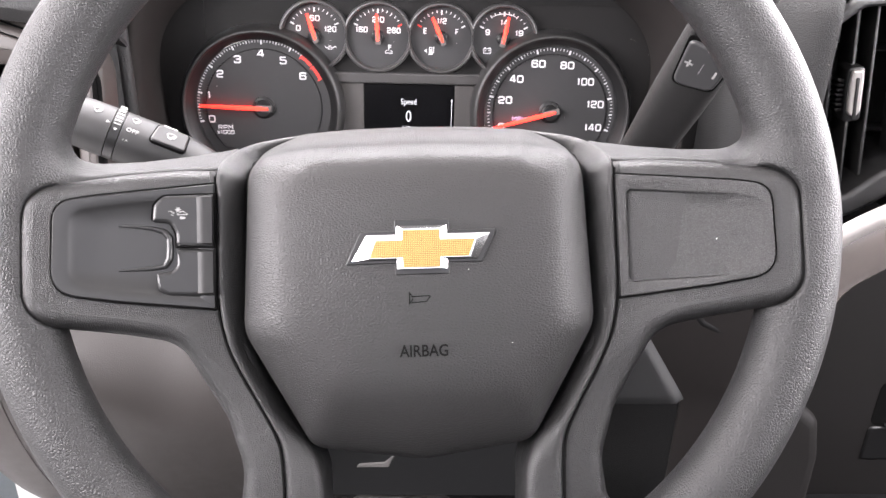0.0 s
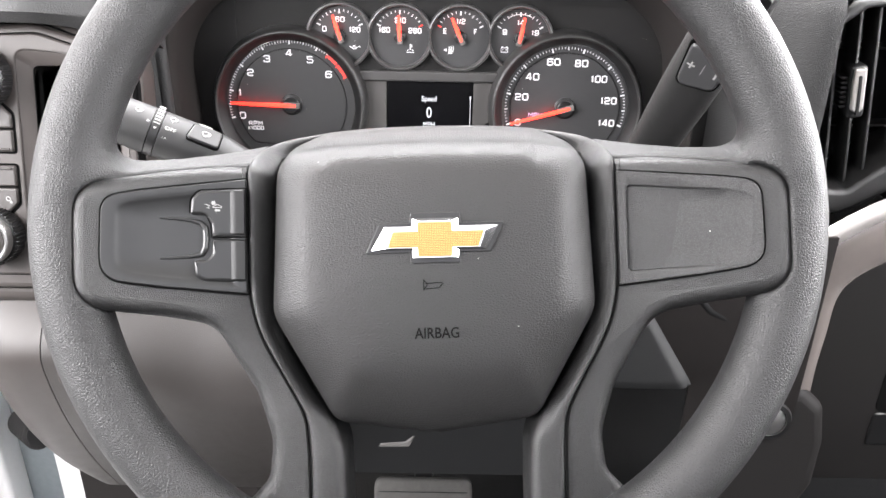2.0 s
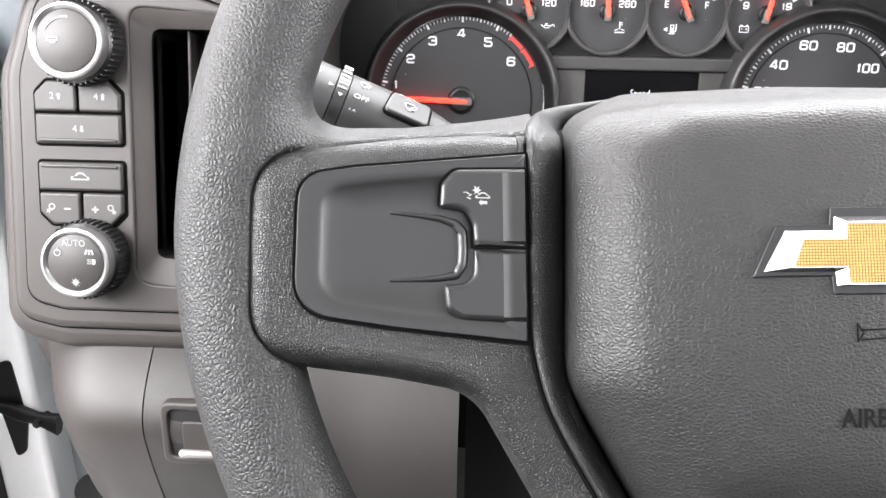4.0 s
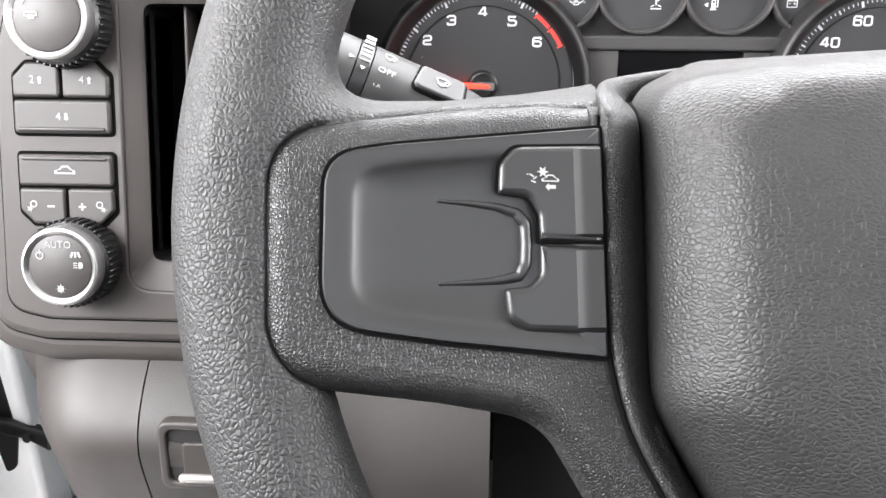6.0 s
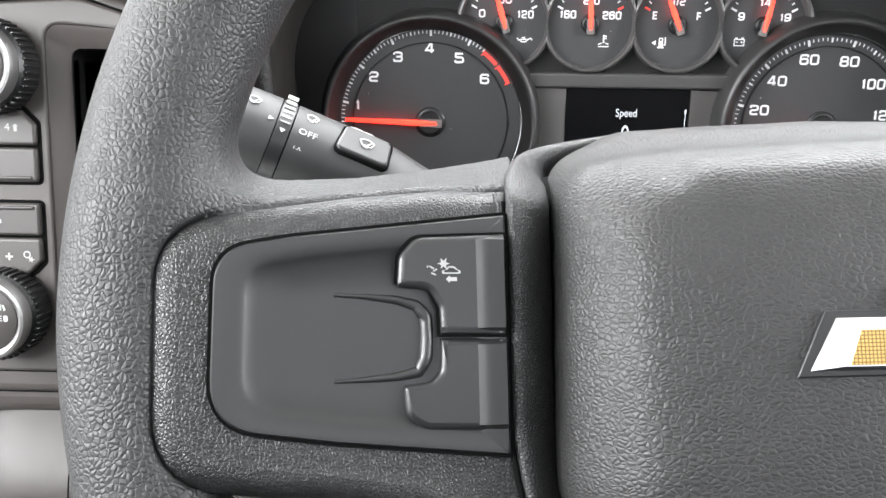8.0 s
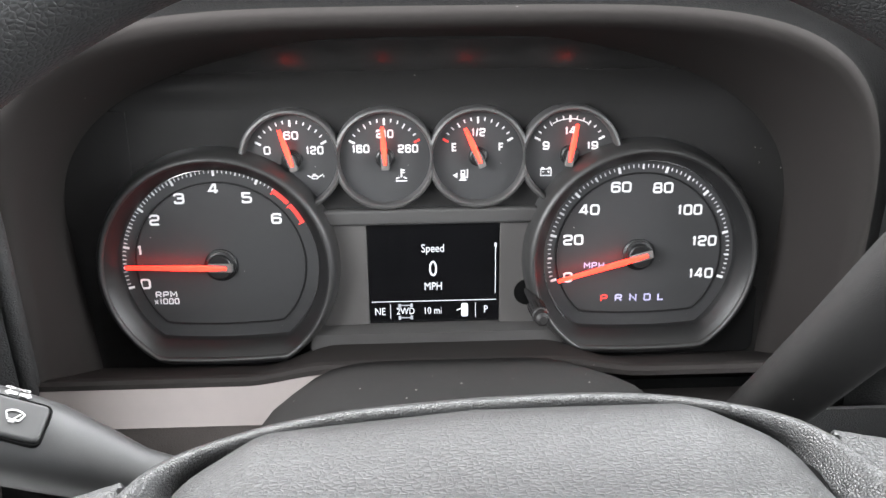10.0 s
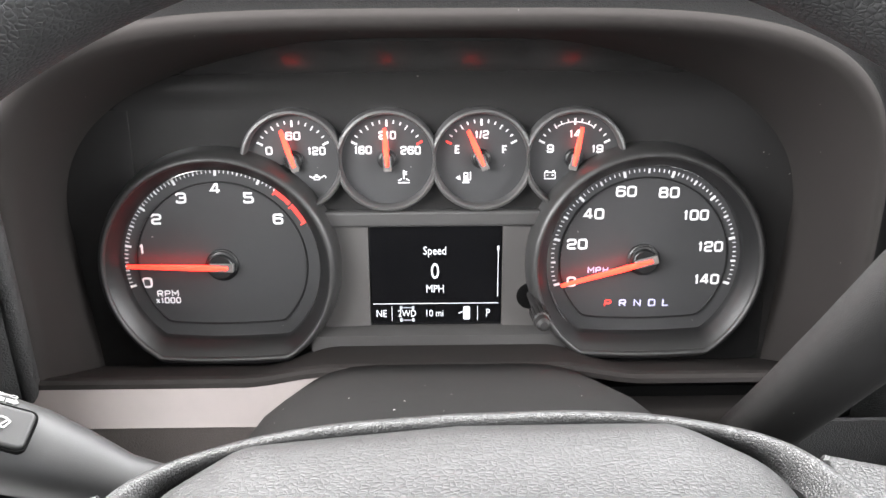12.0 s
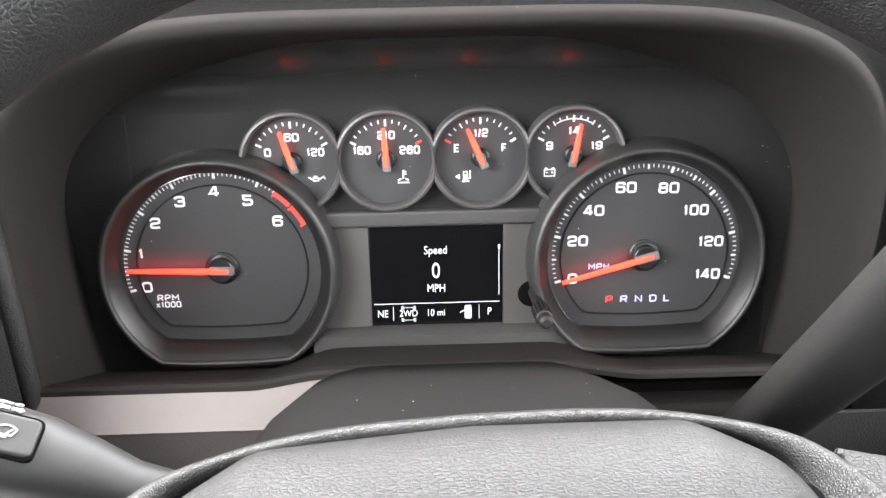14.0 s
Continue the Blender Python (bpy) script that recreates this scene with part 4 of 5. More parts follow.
    # tapered arcs added where the ring catches a highlight
    for a0, a1 in (((-34, 18), (95, 130)) if shine > 0 else ((188, 222), (40, 92))):
        arc = [Vector((0.0536 * math.cos(radians(a)), 0.0536 * math.sin(radians(a)), 0.0058)) for a in range(a0, a1, 4)]
        wide = [0.00012 + 0.0003 * math.sin(math.pi * (i + 0.5) / len(arc)) for i in range(len(arc))]
        part("glint_arc", sweep(arc, [(w, w) for w in wide], 8), CHROME, dial, "thin bright arc standing in for a glint on the dial ring")


def hub_of(dial, r, h):
    part("hub", lathe([(r * 1.35, 0.0006), (r * 1.35, h * 0.25), (r * 1.22, h * 0.32), (r * 1.2, h * 0.40), (r * 1.02, h * 0.45), (r, h * 0.74), (r * 0.92, h * 0.8)], 40), BEZEL, dial, "dark stepped needle hub")


# rev counter
white = []
for i in range(0, 55):
    v = i / 10
    deg = (v - 4) * 25.9
    if v > 6.4:
        continue
    big, mid = i % 10 == 0, i % 5 == 0
    l = 0.0034 if big else 0.0022 if mid else 0.0019
    w = 0.0013 if big else 0.0008 if mid else 0.0005
    p = polar(0.0527 - l / 2, deg)
    white.append((p[0], p[1], l, w, 90 - deg))
ticks(white, LIT, rpm, 0.0007)
bandq = []
for k in range(26):
    deg = 38.5 + 23.5 * k / 25
    if 11 <= k <= 12:
        continue
    p = polar(0.0508, deg)
    bandq.append((p[0], p[1], 0.0022, 0.00105, 90 - deg))
part("red_band", bars(bandq), REDPRINT, rpm, "red band above five thousand", at(0, 0, 0.0008))
ticks([(*polar(0.0503, d), 0.0034, 0.0008, 90 - d) for d in (37.2, 50.2, 63.0)], REDPRINT, rpm, 0.0009, "red_tick")
PLACES = ((-0.0419, -0.0101), (-0.0427, 0.0092), (-0.0332, 0.0259), (-0.0190, 0.0374), (-0.0006, 0.0424), (0.0166, 0.0372), (0.0315, 0.0254))
for v, (x, y) in enumerate(PLACES):
    part("numeral", figures(str(v), 0.0060, 0.0056, 0.00112), LIT, rpm, "", at(x, y, 0.0007))
part("unit_mark", figures("RPM", 0.0036, 0.0034, 0.0006, 0.0006), LIT, rpm, "", at(-0.0314, -0.0165, 0.0007))
part("scale_mark", figures("x1000", 0.0034, 0.0026, 0.00055, 0.0005), LIT, rpm, "", at(-0.0316, -0.0205, 0.0007))
hub_of(rpm, 0.0066, 0.0080)
needle(rpm, -88.2, 0.0496, 0.0040, 0.0034, 0.0062, 0.006)

# speedometer
white = []
for i in range(0, 71):
    v = i * 2
    deg = (v - 70) * 1.527
    big, mid = v % 20 == 0, v % 10 == 0
    l = 0.0034 if big else 0.0026 if mid else 0.0017
    w = 0.0014 if big else 0.0010 if mid else 0.0005
    p = polar(0.0506 - l / 2, deg)
    white.append((p[0], p[1], l, w, 90 - deg))
ticks(white, LIT, spd, 0.0007)
PLACES = ((-0.0388, -0.0127), (-0.0365, 0.0090), (-0.0283, 0.0259), (-0.0115, 0.0382), (0.0114, 0.0374), (0.0270, 0.0248), (0.0364, 0.0069), (0.0360, -0.0120))
for v, (x, y) in zip(range(0, 141, 20), PLACES):
    part("numeral", figures(str(v), 0.0060, 0.0052 if v < 100 else 0.0048, 0.00108, 0.0007), LIT, spd, "", at(x, y, 0.0007))
part("unit_mark", figures("MPH", 0.0036, 0.0033, 0.0006, 0.0006), VIOLET, spd, "", at(-0.0244, -0.0060, 0.0007))
for ch, x in zip("PRNDL", (-0.0180, -0.0098, -0.0016, 0.0065, 0.0141)):
    part("gear_letter", figures(ch, 0.0042, 0.0043, 0.00075), REDPRINT if ch == "P" else VIOLET, spd, "lit red letter" if ch == "P" else "lit violet letter", at(x, -0.0255, 0.0007))
hub_of(spd, 0.0066, 0.0080)
needle(spd, -105.6, 0.0472, 0.0040, 0.0034, 0.0062, 0.006)


# small gauges
def small_gauge(name, x, left, mid, right, deg, label, reds=()):
    g = gauge(name, x, 0.0374, 0.0250, 0.03, label)
    ring = dring([(0.0239, 0.03, 0.0005), (0.0241, 0.03, 0.0050), (0.0245, 0.03, 0.0066), (0.0252, 0.03, 0.0072), (0.0264, 0.03, 0.0068), (0.0271, 0.03, 0.0054), (0.0273, 0.03, -0.001)])
    for v in ring.verts:
        v.co.x = min(max(v.co.x, -0.0247 if x > -0.07 else -1), 0.0247 if x < 0.06 else 1)
    part("bezel", under_dials(ring, x, 0.0374), GREYRING, g, "grey raised gauge ring")
    w, r = [], []
    for i in range(13):
        d = -63 + 10.5 * i
        big = i in (0, 6, 12)
        l = 0.0034 if big else 0.0018 if i % 3 else 0.0026
        p = polar(0.0208 - l / 2, d)
        (r if i in reds else w).append((p[0], p[1], l, 0.0011 if big else 0.0007, 90 - d))
    ticks(w, LIT, g, 0.0007)
    ticks(r, REDPRINT, g, 0.0007, "red_tick")
    for s, px, py in ((left, -0.0125, 0.0050), (mid, 0.0003, 0.0127), (right, 0.0123, 0.0047)):
        part("numeral", figures(s, 0.0044, 0.0036 if len(s) < 3 else 0.0032, 0.00082, 0.0005), LIT, g, "", at(px, py, 0.0007))
    hub_of(g, 0.0038, 0.007)
    needle(g, deg, 0.0172, 0.0030, 0.0030, 0.0050, 0.003)
    return g


oil = small_gauge("oil_gauge", -0.0806, "0", "60", "120", -17, "small black oil pressure gauge")
tem = small_gauge("temperature_gauge", -0.0317, "160", "210", "260", -3, "small black coolant temperature gauge", (12,))
fuel = small_gauge("fuel_gauge", 0.0175, "E", "1/2", "F", -24, "small black fuel gauge", (0,))
volt = small_gauge("volt_gauge", 0.0661, "9", "14", "19", 10, "small black voltage gauge")
part("symbol", joined((plate([rpoly([(-0.0016, 0.001, 0.0003), (0.0018, 0.001, 0.0003), (0.0018, -0.001, 0.0003), (-0.0016, -0.001, 0.0003)]), rpoly([(-0.0011, 0.0005, 0), (0.0013, 0.0005, 0), (0.0013, -0.0005, 0), (-0.0011, -0.0005, 0)])], 0, 0.0002, 0.00002, 0), at(0, 0, 0)),
                      (bm_mesh(bars([(-0.0028, 0.0006, 0.0022, 0.0006, -35), (0.0032, 0.0008, 0.0030, 0.0006, 30), (0, 0.0016, 0.0018, 0.0006, 0), (0.0048, 0.0005, 0.0006, 0.0009, 0)])), at(0, 0, 0))), LIT, oil, "", at(0.0115, -0.0098, 0.0007))
part("symbol", bars([(0, 0.0015, 0.0008, 0.0045, 0), (0.0008, 0.003, 0.0018, 0.0006, 0), (0.0008, 0.0018, 0.0018, 0.0006, 0), (-0.002, -0.0012, 0.002, 0.0006, 25), (0.002, -0.0012, 0.002, 0.0006, -25), (0, -0.0028, 0.006, 0.0006, 0)]), LIT, tem, "", at(0.0085, -0.0098, 0.0007))
part("symbol", joined((plate([rpoly([(-0.0014, 0.0024, 0.0002), (0.0010, 0.0024, 0.0002), (0.0010, -0.0026, 0.0002), (-0.0014, -0.0026, 0.0002)]), rpoly([(-0.0009, 0.0019, 0), (0.0005, 0.0019, 0), (0.0005, 0.0006, 0), (-0.0009, 0.0006, 0)])], 0, 0.0002, 0.00002, 0), at(0, 0, 0)),
                      (bm_mesh(bars([(-0.0002, -0.0030, 0.0038, 0.0006, 0), (0.0022, 0.0006, 0.0006, 0.0044, 0), (0.0017, -0.0015, 0.0012, 0.0005, 0)])), at(0, 0, 0)),
                      (plate([rpoly([(-0.0014, 0, 0), (0.0010, 0.0014, 0), (0.0010, -0.0014, 0)])], 0, 0.0002, 0.00002, 0), at(-0.0042, -0.0004, 0))), LIT, fuel, "", at(-0.0078, -0.0098, 0.0007))
part("symbol", joined((plate([rpoly([(-0.003, 0.0018, 0.0002), (0.003, 0.0018, 0.0002), (0.003, -0.0022, 0.0002), (-0.003, -0.0022, 0.0002)]), rpoly([(-0.0025, 0.0013, 0), (0.0025, 0.0013, 0), (0.0025, -0.0017, 0), (-0.0025, -0.0017, 0)])], 0, 0.0002, 0.00002, 0), at(0, 0, 0)),
                      (bm_mesh(bars([(-0.0018, 0.0022, 0.0014, 0.0007, 0), (0.0018, 0.0022, 0.0014, 0.0007, 0), (-0.0014, 0.0, 0.0012, 0.0004, 0), (0.0014, 0.0, 0.0012, 0.0004, 0), (0.0014, 0.0, 0.0004, 0.0012, 0)])), at(0, 0, 0))), LIT, volt, "", at(-0.0122, -0.0092, 0.0007))
part("arc_mark", bars([(*polar(0.0190, d), 0.0005, 0.0009, 90 - d) for d in range(-28, 29, 2)]), LIT, volt, "", at(0, 0, 0.0008))

# message screen between the dials
scr = part("screen", plate([rrect(-0.0425, 0.0290, -0.0560, 0.0008, 0.0006)], -0.001, 0.0012, 0.0002), SCREEN, cluster, "black message screen")
part("side_panel", plate([rpoly([(-0.0430, 0.0010, 0), (-0.0430, -0.0565, 0), (-0.0680, -0.0570, 0), (-0.0680, 0.0012, 0)])], -0.001, 0.0018, 0.0003), SIDEGREY, cluster)
part("side_panel", plate([rpoly([(0.0295, 0.0008, 0), (0.0560, 0.0005, 0), (0.0560, -0.0575, 0), (0.0295, -0.0570, 0)])], -0.001, 0.0018, 0.0003), SIDEGREY, cluster)
part("header_strip", plate([rrect(-0.075, 0.060, 0.0014, 0.0100, 0.001)], -0.001, 0.0050, 0.0015), CLUSTER, cluster)
part("footer_strip", loft([[Vector((x, y, c)) for x, y in rrect(-0.075, 0.064, b0, b1, 0.001)] for b0, b1, c in ((-0.0640, -0.0568, 0.0), (-0.0660, -0.0572, 0.004), (-0.0700, -0.0590, 0.0105))]), CLUSTER, cluster)
part("side_recess", plate([rrect(-0.206, -0.1645, -0.100, 0.090, 0.001)], -0.004, 0.0003, 0.0001), surface("housing_black", (0.012, 0.0115, 0.0115), 0.35, dust=0.02), cluster, "black side of the gauge housing")


def cowl(u, v):
    a = radians(76 * v)
    w = 0.165
    return Vector((-0.007 + w * 1.12 * (2 * u - 1), 0.064 + 0.040 * math.sin(a * 0.9), -0.0003 + 0.040 * (1 - math.cos(a))))


part("upper_cowl", sheet(cowl, 24, 14, -0.0015), GLOSS, cluster, "glossy black cowl above the gauges")
part("speed_word", text("Speed", 0.0066, 0.0001, 0.80), SCREENLIT, scr, "", at(-0.0072, -0.0132, 0.0014))
part("speed_value", text("0", 0.0128, 0.0002, 0.78), SCREENLIT, scr, "", at(-0.0072, -0.0252, 0.0014))
part("speed_unit", text("MPH", 0.0064, 0.0001, 0.80), SCREENLIT, scr, "", at(-0.0072, -0.0352, 0.0014))
part("rule", bars([(-0.0070, -0.0436, 0.0690, 0.0004, 0), (-0.0312, -0.0495, 0.0003, 0.0085, 0), (0.0162, -0.0495, 0.0003, 0.0085, 0), (0.0272, -0.0255, 0.0004, 0.0285, 0), (0.0272, -0.0118, 0.0011, 0.0024, 0)], 0.0001), SCREENLIT, scr, "", at(0, 0, 0.0014))
for s, x, size in (("NE", -0.0370, 0.0060), ("2WD", -0.0228, 0.0056), ("10 mi", -0.0078, 0.0058), ("P", 0.0219, 0.0062)):
    part("status_text", text(s, size, 0.0001, 0.80), SCREENLIT, scr, "", at(x, -0.0496, 0.0014))
part("axle_symbol", bars([(-0.0228, -0.0460, 0.0070, 0.0005, 0), (-0.0228, -0.0534, 0.0070, 0.0005, 0)] + [(-0.0228 + sx * 0.0033, -0.0497 + sy * 0.0036, 0.0014, 0.0022, 0) for sx in (-1, 1) for sy in (-1, 1)], 0.0001), SCREENGREY, scr, "", at(0, 0, 0.0014))
part("door_symbol", joined((plate([rrect(-0.0019, 0.0019, -0.0040, 0.0040, 0.0012)], 0, 0.0001, 0.00002, 0), at(0.0101, -0.0494, 0)), (bm_mesh(bars([(0.0070, -0.0490, 0.0030, 0.0006, 25)], 0.0001)), at(0, 0, 0))), SCREENLIT, scr, "", at(0, 0, 0.0014))

# trip stem
TS = MC.inverted() @ axis_frame(Vector((0.0452, 0.306, 1.2418)), Vector((0.0472, 0.258, 1.2470)), (0, -0.3, 1))
stem = part("trip_stem", sweep([Vector((x, 0, 0)) for x in (0.0, 0.020, 0.0245, 0.026, 0.040, 0.0405, 0.0455, 0.047)], [(0.0022, 0.0022), (0.0024, 0.0024), (0.0034, 0.0034), (0.0040, 0.0040), (0.0043, 0.0043), (0.0036, 0.0036), (0.0036, 0.0036), (0.002, 0.002)], 24), HOOD, cluster, "ribbed black trip stem", TS)
for i in range(14):
    part("rib", bars([(0.033, 0, 0.013, 0.0009, 0)], 0.0006), HOOD, stem, "", pose(0, 0, 0, 360 * i / 14) @ at(0, 0, 0.0041))
part("stem_socket", lathe([(0.0075, -0.0005), (0.0075, 0.0022), (0.0062, 0.0024)], 28), GAP, cluster, "", at(0.0450, -0.0395, 0.0))


# ---- dashboard ----
def arch(x0, x1, z0, z1, h, y, p=4.3, n=72, foot=1.0):
    """An upright arch: legs, and over them a curve of height h, squarer the higher p is."""
    cx, a = (x0 + x1) / 2, (x1 - x0) / 2
    out = [Vector((cx + a * foot, y, z0)), Vector((cx + a * (1 + foot) / 2, y, (z0 + z1 - h) / 2))]
    for i in range(n + 1):
        t = math.pi * i / n
        c, q = math.cos(t), math.sin(t)
        out.append(Vector((cx + a * math.copysign(abs(c) ** (2 / p), c), y, z1 - h + h * abs(q) ** (2 / p))))
    return out + [Vector((cx - a * (1 + foot) / 2, y, (z0 + z1 - h) / 2)), Vector((cx - a * foot, y, z0))]


dash = thing("dashboard", Matrix.Identity(4), "dark dashboard with warm grey lower panels", "dashboard")
part("cluster_hood", loft([arch(-0.245, 0.300, 1.190, 1.490, 0.14, 0.340), arch(-0.240, 0.260, 1.190, 1.478, 0.14, 0.272), arch(-0.222, 0.216, 1.190, 1.436, 0.138, 0.262), arch(-0.209, 0.201, 1.192, 1.4085, 0.136, 0.254), arch(-0.205, 0.197, 1.196, 1.4040, 0.134, 0.245)], False, False), HOODTOP, dash, "dark plastic hood round the gauges", angle=85)
part("hood_lining", loft([arch(-0.205, 0.197, 1.196, 1.4040, 0.134, 0.245), arch(-0.2035, 0.1955, 1.197, 1.4030, 0.133, 0.2412), arch(-0.2005, 0.1925, 1.200, 1.4000, 0.132, 0.2398), arch(-0.1980, 0.1900, 1.203, 1.3965, 0.130, 0.2425), arch(-0.197, 0.1885, 1.203, 1.3935, 0.128, 0.251, 3.9),
                          arch(-0.199, 0.1870, 1.198, 1.3880, 0.112, 0.275, 3.0, 72, 0.975), arch(-0.2015, 0.1855, 1.194, 1.3800, 0.094, 0.306, 2.4, 72, 0.955), arch(-0.2025, 0.185, 1.192, 1.3780, 0.092, 0.322, 2.4, 72, 0.95)], False, False), FUNNEL, dash, "charcoal lining inside the gauge hood", angle=85)


def hump_at(x):
    return smooth(0.098, 0.056, abs(x + 0.004))


def ledge(u, v):
    x = -0.225 + 0.45 * u
    pts = ((0.320, 1.192), (0.298, 1.2022), (0.265, 1.2185), (0.250, 1.2262), (0.244, 1.2292), (0.2405, 1.2298), (0.2388, 1.2285), (0.2385, 1.2260))
    s = v * (len(pts) - 1)
    k = min(int(s), len(pts) - 2)
    p = Vector(pts[k]).lerp(Vector(pts[k + 1]), s - k)
    return Vector((x, p.x, p.y + hump_at(x) * (0.0055 + 0.12 * max(p.x - 0.2385, 0))))


part("gauge_ledge", sheet(ledge, 90, 21, -0.002), FUNNEL, dash, "charcoal ledge below the gauges")


def apron(u, v):
    x = -0.235 + 0.270 * u
    return Vector((x, 0.2415 - 0.011 * v, 1.2265 + 0.0055 * hump_at(x) * (1 - v) - 0.0175 * v))


part("apron_trim", sheet(apron, 40, 4, 0.002), APRON, dash, "warm grey trim strip below the gauges")


def lower_skin(u, v):
    return Vector((-0.26 + 0.335 * u, 0.2330 + 0.05 * v * v, 1.2092 - 0.14 * v))


part("column_panel", sheet(lower_skin, 30, 10, 0.002), WARMSKIN, dash, "grained grey panel behind the column")
# flat black sheet in place of the shaded hollow behind the lever
part("lever_shade", sheet(lambda u, v: Vector((0.076 + 0.15 * u, 0.268, 1.206 - 0.14 * v)), 8, 8, 0.002), GAP, dash, "black sheet standing in for the shaded recess behind the gear lever")
part("lever_panel", sheet(lambda u, v: Vector((0.160 + 0.12 * u, 0.236 + 0.02 * v, 1.2060 - 0.12 * v)), 10, 10, 0.002), DASHSKIN, dash, "grained dark panel behind the gear lever")


# upper pad beside the hood, driver's door side
def pad_left(u, v):
    x = -0.62 + 0.42 * u
    prof = ((0.186, 1.352), (0.174, 1.355), (0.169, 1.363), (0.173, 1.374), (0.195, 1.387), (0.28, 1.404), (0.98, 1.44))
    s = v * (len(prof) - 1)
    k = min(int(s), len(prof) - 2)
    p = Vector(prof[k]).lerp(Vector(prof[k + 1]), s - k)
    drop = 0.030 * smooth(-0.27, -0.19, x) + 0.02 * smooth(-0.36, -0.55, x)
    return Vector((x, p.x + 0.05 * smooth(-0.27, -0.20, x), p.y - drop * (1 - v)))


part("dash_pad", sheet(pad_left, 48, 36, 0.003), DASHSKIN, dash, "grained dark upper dash pad")


def cheek(x_in, x_out):
    """Grained pad that stands between the hood and its neighbour."""
    def fn(u, v):
        x = x_in + (x_out - x_in) * u
        return Vector((x, 0.236 + 0.012 * u - 0.025 * math.sin(math.pi * u) * 0.6, 1.12 + 0.29 * v))
    return fn


part("dash_cheek", sheet(cheek(-0.206, -0.262), 16, 20, -0.004), DASHSKIN, dash, "grained dark pad beside the gauge hood")

part("dash_cheek", box(-0.2100, -0.1995, 0.2350, 0.2500, 1.192, 1.356, 0.0045, 3), DASHSKIN, dash, "narrow grained pad along the gauge hood")


def pad_right(u, v):
    x = 0.203 + 0.075 * u
    z = 1.185 + 0.275 * v
    return Vector((x, 0.262 - 0.055 * smooth(0, 1, u) + 0.07 * smooth(1.36, 1.46, z), z))


part("dash_cheek", sheet(pad_right, 20, 30, 0.004), DASHSKIN, dash, "grained dark pad between gauges and vent")


def pad_top(u, v):
    x = -0.30 + 1.2 * u
    return Vector((x, 0.30 + 0.68 * v, 1.405 + 0.035 * v + 0.012 * math.sin(math.pi * min(u * 2, 1))))


part("dash_top", sheet(pad_top, 30, 10, -0.01), DASHSKIN, dash, "dark grained dash top")

# ---- switch panel ----
switches = thing("switch_panel", ML, "warm grey switch panel with knobs and an air slot", "switch panel")
OUTER = [(-0.040, 0.108, 0.03), (0.030, 0.112, 0.04), (0.095, 0.088, 0.03), (0.098, -0.0960, 0.01), (-0.0300, -0.0960, 0.04), (-0.0640, -0.0880, 0.035), (-0.0615, 0.05, 0.05)]
MIDO = [(-0.038, 0.100, 0.028), (0.030, 0.104, 0.04), (0.094, 0.082, 0.03), (0.097, -0.0835, 0.01), (-0.0300, -0.0835, 0.035), (-0.0550, -0.0780, 0.03), (-0.0535, 0.05, 0.05)]
INNER = [(-0.032, 0.0925, 0.018), (0.030, 0.0960, 0.03), (0.092, 0.076, 0.02), (0.096, -0.0715, 0.004), (-0.0250, -0.0715, 0.025), (-0.0455, -0.0670, 0.025), (-0.0440, 0.05, 0.05)]
SLOT = [(0.0245, 0.0745, 0.005), (0.0800, 0.0745, 0.005), (0.0800, -0.0430, 0.005), (0.0245, -0.0430, 0.005)]
WIDE = [(0.0145, 0.0850, 0.008), (0.0880, 0.0800, 0.008), (0.0880, -0.0600, 0.008), (0.0145, -0.0560, 0.010)]
part("outer_trim", plate([rpoly(OUTER, 10), rpoly(SLOT)], -0.040, 0.000, 0.010, 4), WARM, switches)
part("seam", plate([rpoly(MIDO, 10), rpoly(WIDE)], -0.01, 0.0008, 0.0004), GAP, switches)
part("frame", plate([rpoly([(x * 0.985, y * 0.988, r) for x, y, r in MIDO], 10), rpoly(WIDE)], -0.01, 0.0052, 0.0045, 4), WARM, switches)
part("seam", plate([rpoly([(x * 1.012, y * 1.010, r) for x, y, r in INNER], 10), rpoly(WIDE)], -0.01, 0.0056, 0.0004), GAP, switches)
fascia = part("fascia", plate([rpoly(INNER, 10), rpoly(WIDE)], -0.020, 0.0066, 0.0015, 3), WARM, switches)
part("slot_ramp", loft([[Vector((x, y, c)) for x, y in rpoly(o, 6)] for o, c in ((WIDE, 0.0050), (WIDE, 0.0062), ([(x * 0.985, y * 0.985, r) for x, y, r in WIDE], 0.0058), (SLOT, 0.0012), (SLOT, -0.004))], False), WARM, switches, "sunken slope round the air slot")
part("slot_back", plate([rpoly([(x, y, r) for x, y, r in SLOT])], -0.034, -0.030, 0.001), GAP, switches)
part("slot_wall", loft([[Vector((x, y, c)) for x, y in rpoly(SLOT)] for c in (-0.032, 0.003)], False), BLACK, switches)
for x in (0.0405, 0.0560, 0.0710):
    part("vane", box(x - 0.0008, x + 0.0008, -0.043, 0.0745, -0.022, -0.006, 0.0004, 1), WARM, switches, "thin vertical vent vane")


def knob(name, x, y, r, label):
    kb = part(name, lathe([(r * 1.10, 0.0), (r * 1.12, 0.004), (r * 1.10, 0.014), (r * 1.02, 0.0155)], 60), BLACK, switches, label, at(x, y, 0.0060))
    part("ring", lathe([(r * 1.02, 0.0155), (r * 1.03, 0.0200), (r * 0.99, 0.0222), (r * 0.93, 0.0226), (r * 0.83, 0.0212), (r * 0.81, 0.0206)], 60, False), SATIN, kb, "satin chrome ring")
